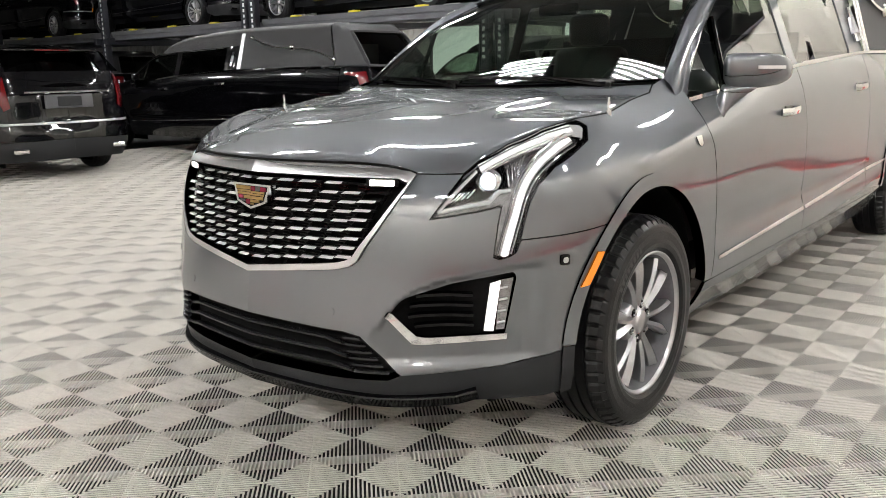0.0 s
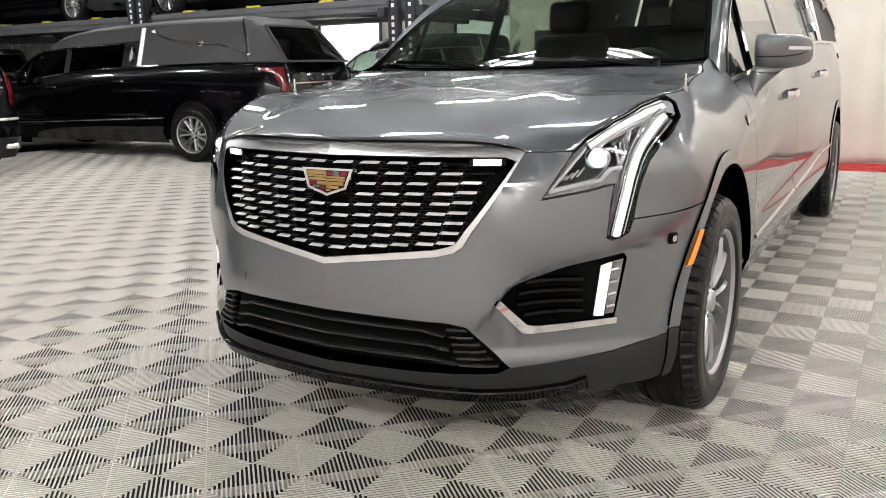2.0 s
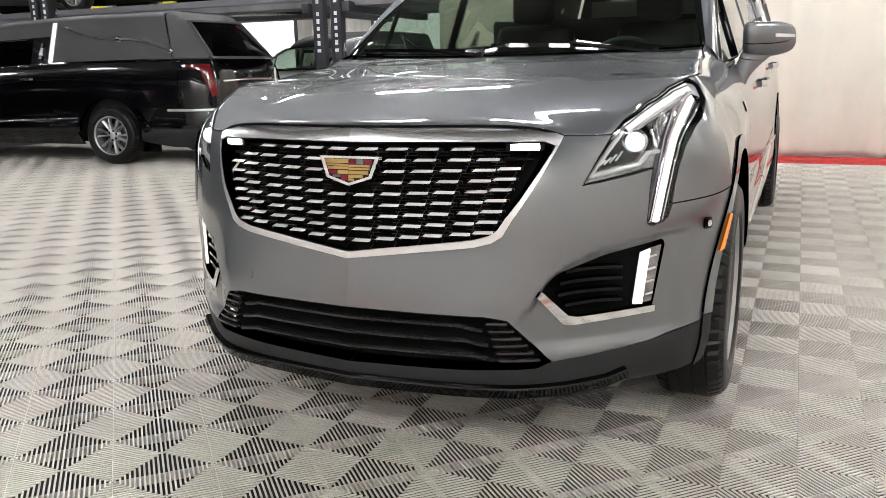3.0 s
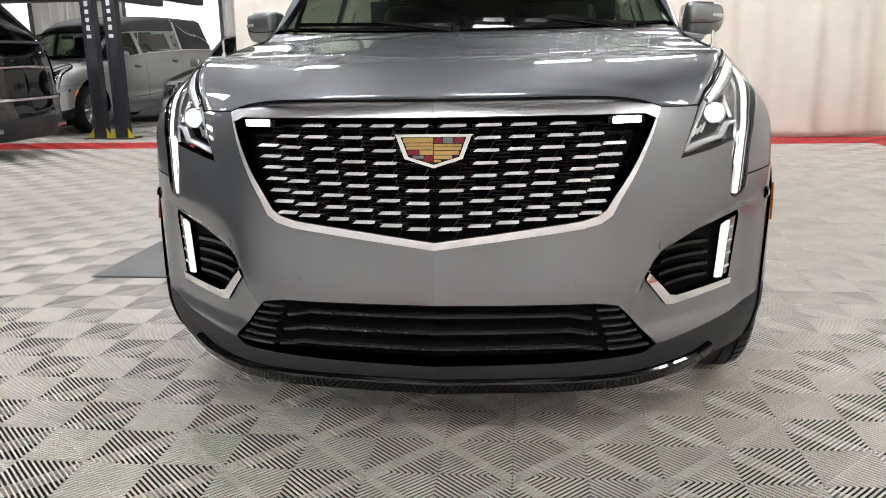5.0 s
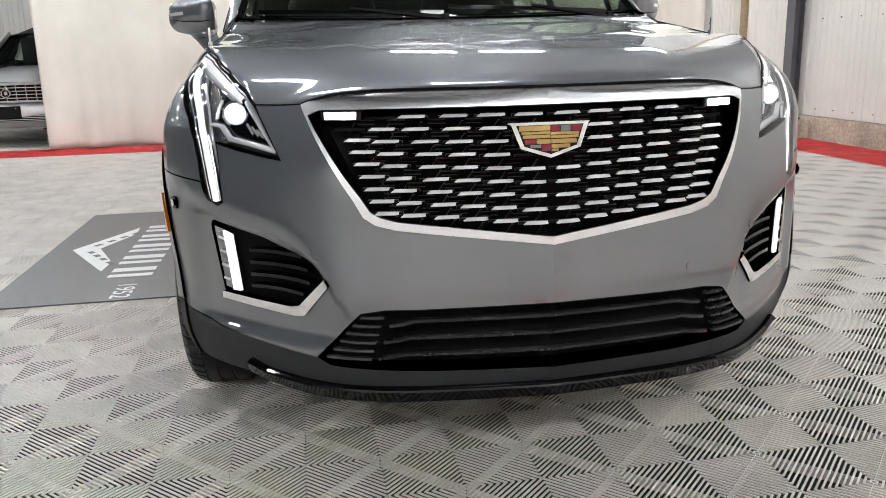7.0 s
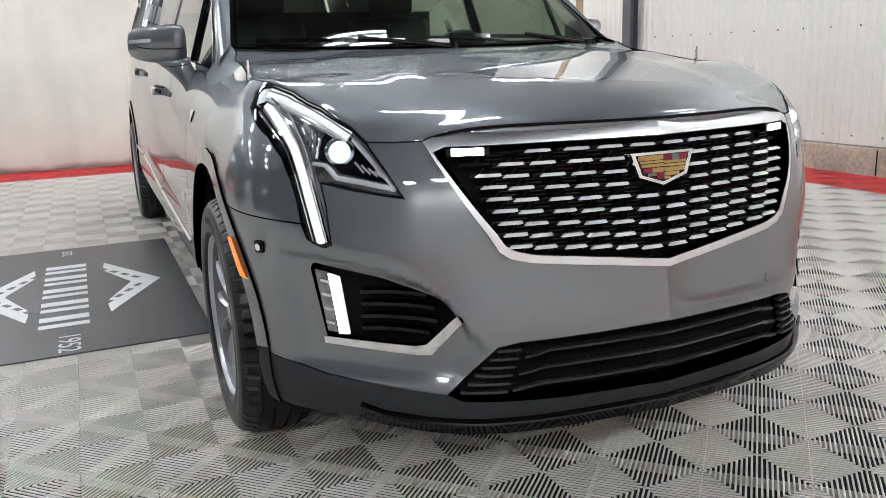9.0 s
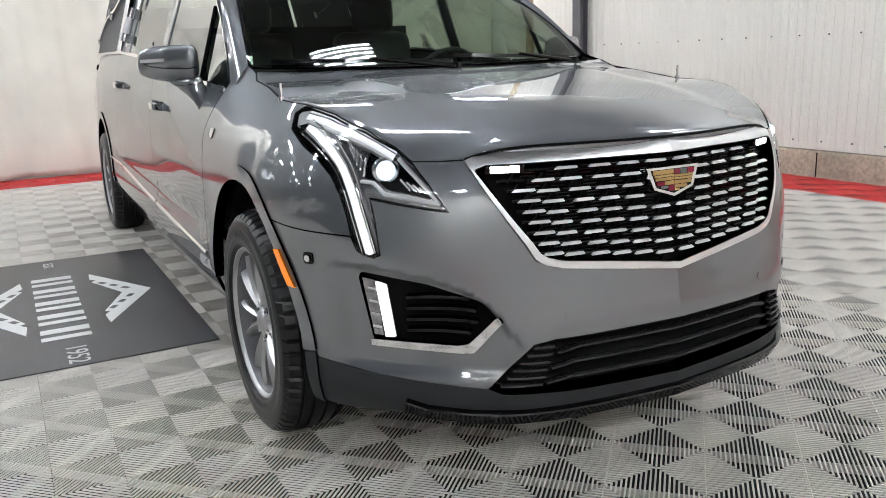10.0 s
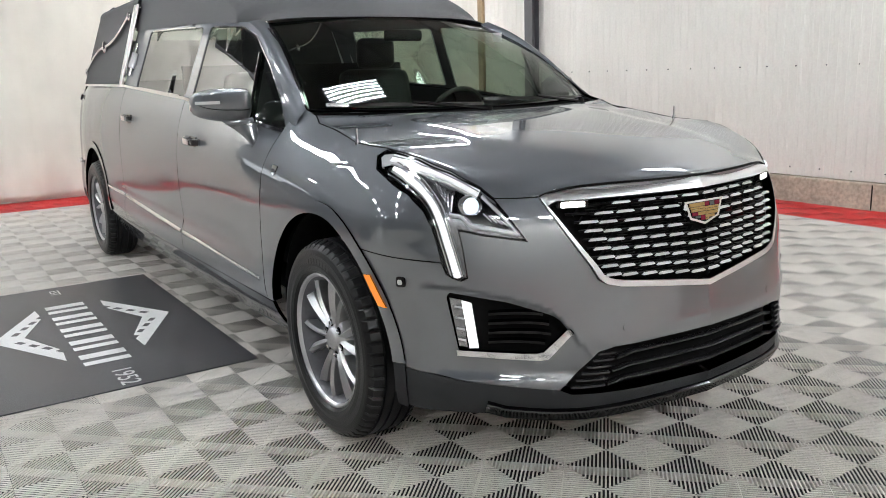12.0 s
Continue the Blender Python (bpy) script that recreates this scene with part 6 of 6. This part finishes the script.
# ---- older silver hearse with an upright barred grille, nose to the curtain ----
def old_hearse():
    t = thing("hearse", "older silver hearse with an upright barred grille and blank number plate", "hearse")
    P = PAINT_SILVER
    u = np.linspace(-1, 1, 41)
    a = np.abs(u)

    def plan_row(z, y0, half, corner=0.30, p=3.2):
        return np.c_[u * half, y0 + corner * a ** p, np.full(41, z)]
    loft("nose", [plan_row(0.585, 0.03, 0.90), plan_row(0.70, 0.05, 0.905), plan_row(0.80, 0.085, 0.90), plan_row(0.835, 0.13, 0.885)], P, t)
    loft("bumper", [plan_row(0.26, 0.06, 0.87), plan_row(0.30, 0.0, 0.90), plan_row(0.42, -0.03, 0.92), plan_row(0.52, -0.03, 0.92), plan_row(0.575, 0.0, 0.91), plan_row(0.585, 0.04, 0.90)], P, t)
    part("bumper_grille", box(0, 0.015, 0.385, 1.1, 0.08, 0.085, 0.01), GLOSS_BLACK, t)
    for k in range(4):
        part("bumper_bar", box(0, -0.035, 0.352 + k * 0.021, 1.08, 0.02, 0.007), CHROME, t)
    # hood
    rows = []
    for v in np.linspace(0, 1, 14):
        y = 0.12 + 1.18 * v
        z = 0.838 + 0.20 * v ** 0.8
        half = 0.86 - 0.04 * v
        rows.append(np.c_[u * half, y + 0.22 * a ** 3 * (1 - v) + 0.12 * a ** 2 * v, z - 0.05 * a ** 2.5 + 0.02 * (1 - a) * math.sin(math.pi * v)])
    loft("hood", rows, P, t)
    # flanks
    for sd in (-1, 1):
        g = []
        for y in np.linspace(0.32, 5.6, 24):
            lift = 1.0 if abs(y - 0.95) > 0.42 else 0
            low = 0.24 + (0.42 * math.sqrt(max(0, 1 - ((y - 0.95) / 0.42) ** 2)) if not lift else 0)
            top = 0.79 + 0.22 * min(1, max(0, (y - 0.32) / 1.1)) ** 0.7
            g.append([(sd * (0.90 + 0.03 * math.sin(math.pi * q) + 0.02 * min(1, y)), y, low + (top - low) * q) for q in np.linspace(0, 1, 7)])
        loft("flank", g, P, t)
        g = [[(sd * (0.52 + 0.36 * u), 0.085 + 0.16 * u ** 2.2 + 0.035 * v, 0.63 + 0.165 * v - 0.01 * u) for u in np.linspace(0, 1, 9)] for v in np.linspace(0, 1, 5)]
        lamp = loft("headlamp", g, LENS, t, "clear upright headlamp", thick=0.004)
        loft("reflector_bowl", np.array(g) + (0, 0.045, 0), LAMP_CHROME, lamp)
        for k in range(2):
            part("reflector", rod((sd * (0.60 + 0.13 * k), 0.125 + 0.05 * k, 0.715), (sd * (0.60 + 0.13 * k), 0.165 + 0.05 * k, 0.715), 0.042, 0.05, 16), CHROME, lamp)
        mir = part("door_mirror", box(sd * 1.03, 1.75, 1.10, 0.20, 0.10, 0.13, 0.04), P, t, smooth=True)
        part("arm", rod((sd * 0.88, 1.78, 1.02), (sd * 0.98, 1.76, 1.07), 0.025, seg=8), P, mir)
        part("front_pillar", rod((sd * 0.80, 1.36, 1.02), (sd * 0.62, 2.05, 1.50), 0.024, seg=8), P, t)
        g = [[(sd * (0.835 - 0.19 * v), y0 + (y1 - y0) * v, 1.02 + 0.455 * v) for v in np.linspace(0, 1, 5)] for y0, y1 in ((1.45, 2.10), (2.3, 2.45), (3.4, 3.4))]
        loft("side_glass", g, GLASS_DARK, t, "dark side window", thick=0.005)
        g = [[(sd * (0.835 - 0.19 * v), y, 1.02 + 0.455 * v) for v in np.linspace(0, 1, 5)] for y in (3.4, 5.6)]
        loft("quarter_panel", g, VINYL, t, "vinyl covered rear quarter", thick=0.01)
        w = new("wheel")
        w.parent = t
        w.matrix_basis = pose(sd * 0.80, 0.95, 0.33) @ (Matrix() if sd > 0 else Matrix.Rotation(math.pi, 4, "Z"))
        lathe([(-0.10, 0.20), (-0.11, 0.28), (-0.09, 0.325), (0.09, 0.325), (0.11, 0.28), (0.10, 0.20)], 40, "tyre", RUBBER, w)
        lathe([(0.10, 0.205), (0.085, 0.19), (0.06, 0.08), (0.08, 0.0)], 30, "rim", RIM, w)
    # grille
    gr = part("grille", box(0, 0.045, 0.705, 0.94, 0.10, 0.215, 0.02), MATT_BLACK, t, "black grille with bright crossing bars")
    frame_p = np.array([(-0.45, -0.015, 0.60), (0.45, -0.015, 0.60), (0.50, -0.01, 0.815), (-0.50, -0.01, 0.815)])
    sweep("frame", resample(frame_p, 0.1), [(-0.012, -0.014), (0.012, -0.014), (0.012, 0.014), (-0.012, 0.014)], CHROME, gr, closed=True, up=(0, 1, 0.001))
    for k in range(4):
        part("bar", box(0, -0.012, 0.642 + k * 0.043, 0.93 + 0.02 * k, 0.02, 0.010), CHROME, gr)
    for k in range(7):
        part("bar", box(-0.36 + k * 0.12, -0.010, 0.705, 0.010, 0.024, 0.20), CHROME, gr)
    em = lathe([(-0.012 + 0.012 * math.cos(q), 0.052 + 0.012 * math.sin(q)) for q in np.linspace(0, 2 * math.pi, 9)], 24, "emblem", CHROME, gr)
    em.matrix_basis = pose(0, -0.03, 0.705, 0, 0, 90)
    part("emblem_core", box(0, -0.035, 0.705, 0.05, 0.02, 0.06, 0.01), CHROME, gr)
    part("number_plate", box(0, -0.05, 0.465, 0.31, 0.02, 0.155, 0.006), GLOSS_BLACK, t, "blank black number plate")
    for sx in (-1, 1):
        part("plate_bolt", rod((sx * 0.10, -0.062, 0.515), (sx * 0.10, -0.058, 0.515), 0.006, seg=8), CHROME, t)
    # screen and vinyl roof
    rows = [np.c_[u * (0.80 - 0.19 * v), 1.30 + 0.70 * v + 0.12 * a ** 2, 1.035 + 0.47 * v - 0.015 * a ** 2] for v in np.linspace(0, 1, 8)]
    loft("windscreen", rows, GLASS_SHIELD, t)
    rows = []
    for y, zc in ((1.98, 1.50), (2.15, 1.58), (2.5, 1.66), (3.2, 1.72), (5.4, 1.74)):
        rows.append(np.c_[u * (0.63 + 0.05 * min(1, y - 1.98)), np.full(41, y) + 0.12 * a ** 2, zc - (zc - 1.47) * a ** 3])
    loft("vinyl_roof", rows, VINYL, t)
    part("cabin_floor", box(0, 3.3, 0.6, 1.5, 4.4, 0.5), MATT_BLACK, t)
    part("dashboard", box(0, 1.62, 0.95, 1.4, 0.5, 0.14, 0.04), SEAT, t)
    for sx in (-0.36, 0.36):
        part("front_seat", box(sx, 2.4, 1.1, 0.48, 0.16, 0.7, 0.05), SEAT, t)
    part("underbody", box(0, 2.8, 0.36, 1.2, 5.2, 0.2), MATT_BLACK, t)
    return t


old = old_hearse()
old.matrix_basis = pose(-4.22, 8.42, 0, 0, 0, -3)


# ---- car lifts ----
def lift_post(x, y, face=1):
    t = thing("lift_post", "blue-black steel lift post with white lettering bars", "lift post", pose(x, y, 0), group="lift posts")
    part("post", box(0, 0, 1.7, 0.20, 0.13, 3.4, 0.006), STEEL_BLUE, t)
    part("channel", box(0.075, -0.072, 1.7, 0.03, 0.02, 3.4), STEEL_BLUE, t)
    part("channel", box(-0.075, -0.072, 1.7, 0.03, 0.02, 3.4), STEEL_BLUE, t)
    base = part("base_plate", box(0, 0, 0.008, 0.42, 0.34, 0.016, 0.003), STEEL_BLUE, t)
    for sx in (-1, 1):
        bm = bmesh.new()
        v = [bm.verts.new(q) for q in ((sx * 0.10, -0.07, 0.016), (sx * 0.19, -0.07, 0.016), (sx * 0.10, -0.07, 0.16), (sx * 0.10, -0.055, 0.016), (sx * 0.19, -0.055, 0.016), (sx * 0.10, -0.055, 0.16))]
        for f in ((0, 1, 2), (5, 4, 3), (0, 3, 4, 1), (1, 4, 5, 2), (2, 5, 3, 0)):
            bm.faces.new([v[i] for i in f])
        part("gusset", bm, YELLOW, t, "yellow painted gusset")
    for k in range(14):
        part("letter_bar", box(-0.005, -0.0665, 1.62 + k * 0.115 + (0.08 if k > 4 else 0), 0.055, 0.002, 0.06 if k % 3 else 0.075), PRINT, t)
    part("mark", box(-0.005, -0.0665, 1.50, 0.07, 0.002, 0.05), PRINT, t)
    return t


for x, y in ((-6.17, 8.86), (-5.80, 8.80), (-12.55, 8.86), (-12.2, 8.80), (-18.4, 8.86), (-24.7, 8.86), (-4.55, 11.7), (-4.2, 11.6), (-12.4, 11.7)):
    lift_post(x, y)
for x0, x1 in ((-24.5, -18.6), (-18.2, -12.5), (-12.1, -6.25), (-5.7, 0.2)):
    lf = thing("lift_platform", "dark steel lift runways carried between the posts", "car lift", pose((x0 + x1) / 2, 10.2, 2.2), group="lift platforms")
    for yy in (-1.05, 0.95):
        part("runway", box(0, yy, 0.09, x1 - x0 - 0.1, 0.52, 0.20, 0.008), STEEL, lf)
        part("runway_lip", box(0, yy - 0.27, 0.16, x1 - x0 - 0.1, 0.02, 0.10), STEEL, lf)
        for k in range(3):
            part("wheel_chock", box(-1.9 + 1.7 * k, yy - 0.18, 0.22, 0.26, 0.10, 0.06, 0.01), YELLOW, lf, "yellow wheel chock")
    for xx in (x0 - (x0 + x1) / 2 + 0.1, x1 - (x0 + x1) / 2 - 0.1):
        part("cross_beam", box(xx, 0, -0.03, 0.14, 3.0, 0.16, 0.006), STEEL_BLUE, lf)
    for k in range(7):
        part("cable", rod((-2.8, -0.6 + k * 0.18, 0.0 + 0.02 * k), (2.8, -0.7 + k * 0.2, 0.03), 0.012, seg=6), CHROME, lf, "bright lift cable")

# ---- daylight at the far wall ----
SKY = material("bright daylight", (0.9, 0.9, 0.9), 0.8, emit=(0.93, 0.97, 1.0), power=1.1)
for k, (x0, x1, z0, z1) in enumerate(((-15.7, -13.3, 0.9, 2.95), (-10.6, -7.9, 1.1, 3.1))):
    wd = thing("window_%d" % (k + 1), "large far window full of white daylight", "window", pose((x0 + x1) / 2, NORTH - 0.05, 0), kind="structure")
    part("daylight", box(0, 0, (z0 + z1) / 2, x1 - x0, 0.02, z1 - z0), SKY, wd)
    for xx in (-(x1 - x0) / 2, (x1 - x0) / 2):
        part("window_frame", box(xx, -0.03, (z0 + z1) / 2, 0.08, 0.08, z1 - z0 + 0.1), STEEL, wd)
    for zz in (z0, z1):
        part("window_frame", box(0, -0.03, zz, x1 - x0, 0.08, 0.08), STEEL, wd)

# made-up wide white door behind the camera, an unseen bounce surface for the front
door = thing("door_1", "made-up wide white sectional door out of view, shut", "door", pose(0.1, SOUTH + 0.04, 0), kind="structure")
for k in range(6):
    part("door_panel", box(0, 0, 0.39 + 0.55 * k, 9.6, 0.03, 0.54, 0.006), WALL_WHITE, door)
for sx in (-1, 1):
    part("door_post", box(sx * 4.86, 0.01, 1.75, 0.10, 0.08, 3.5, 0.004), WALL_WHITE, door)
part("door_rail", box(0, 0.012, 3.46, 9.9, 0.08, 0.12, 0.004), WALL_WHITE, door)
part("door_rail", box(0, 0.012, 0.06, 9.9, 0.08, 0.10, 0.004), WALL_WHITE, door)
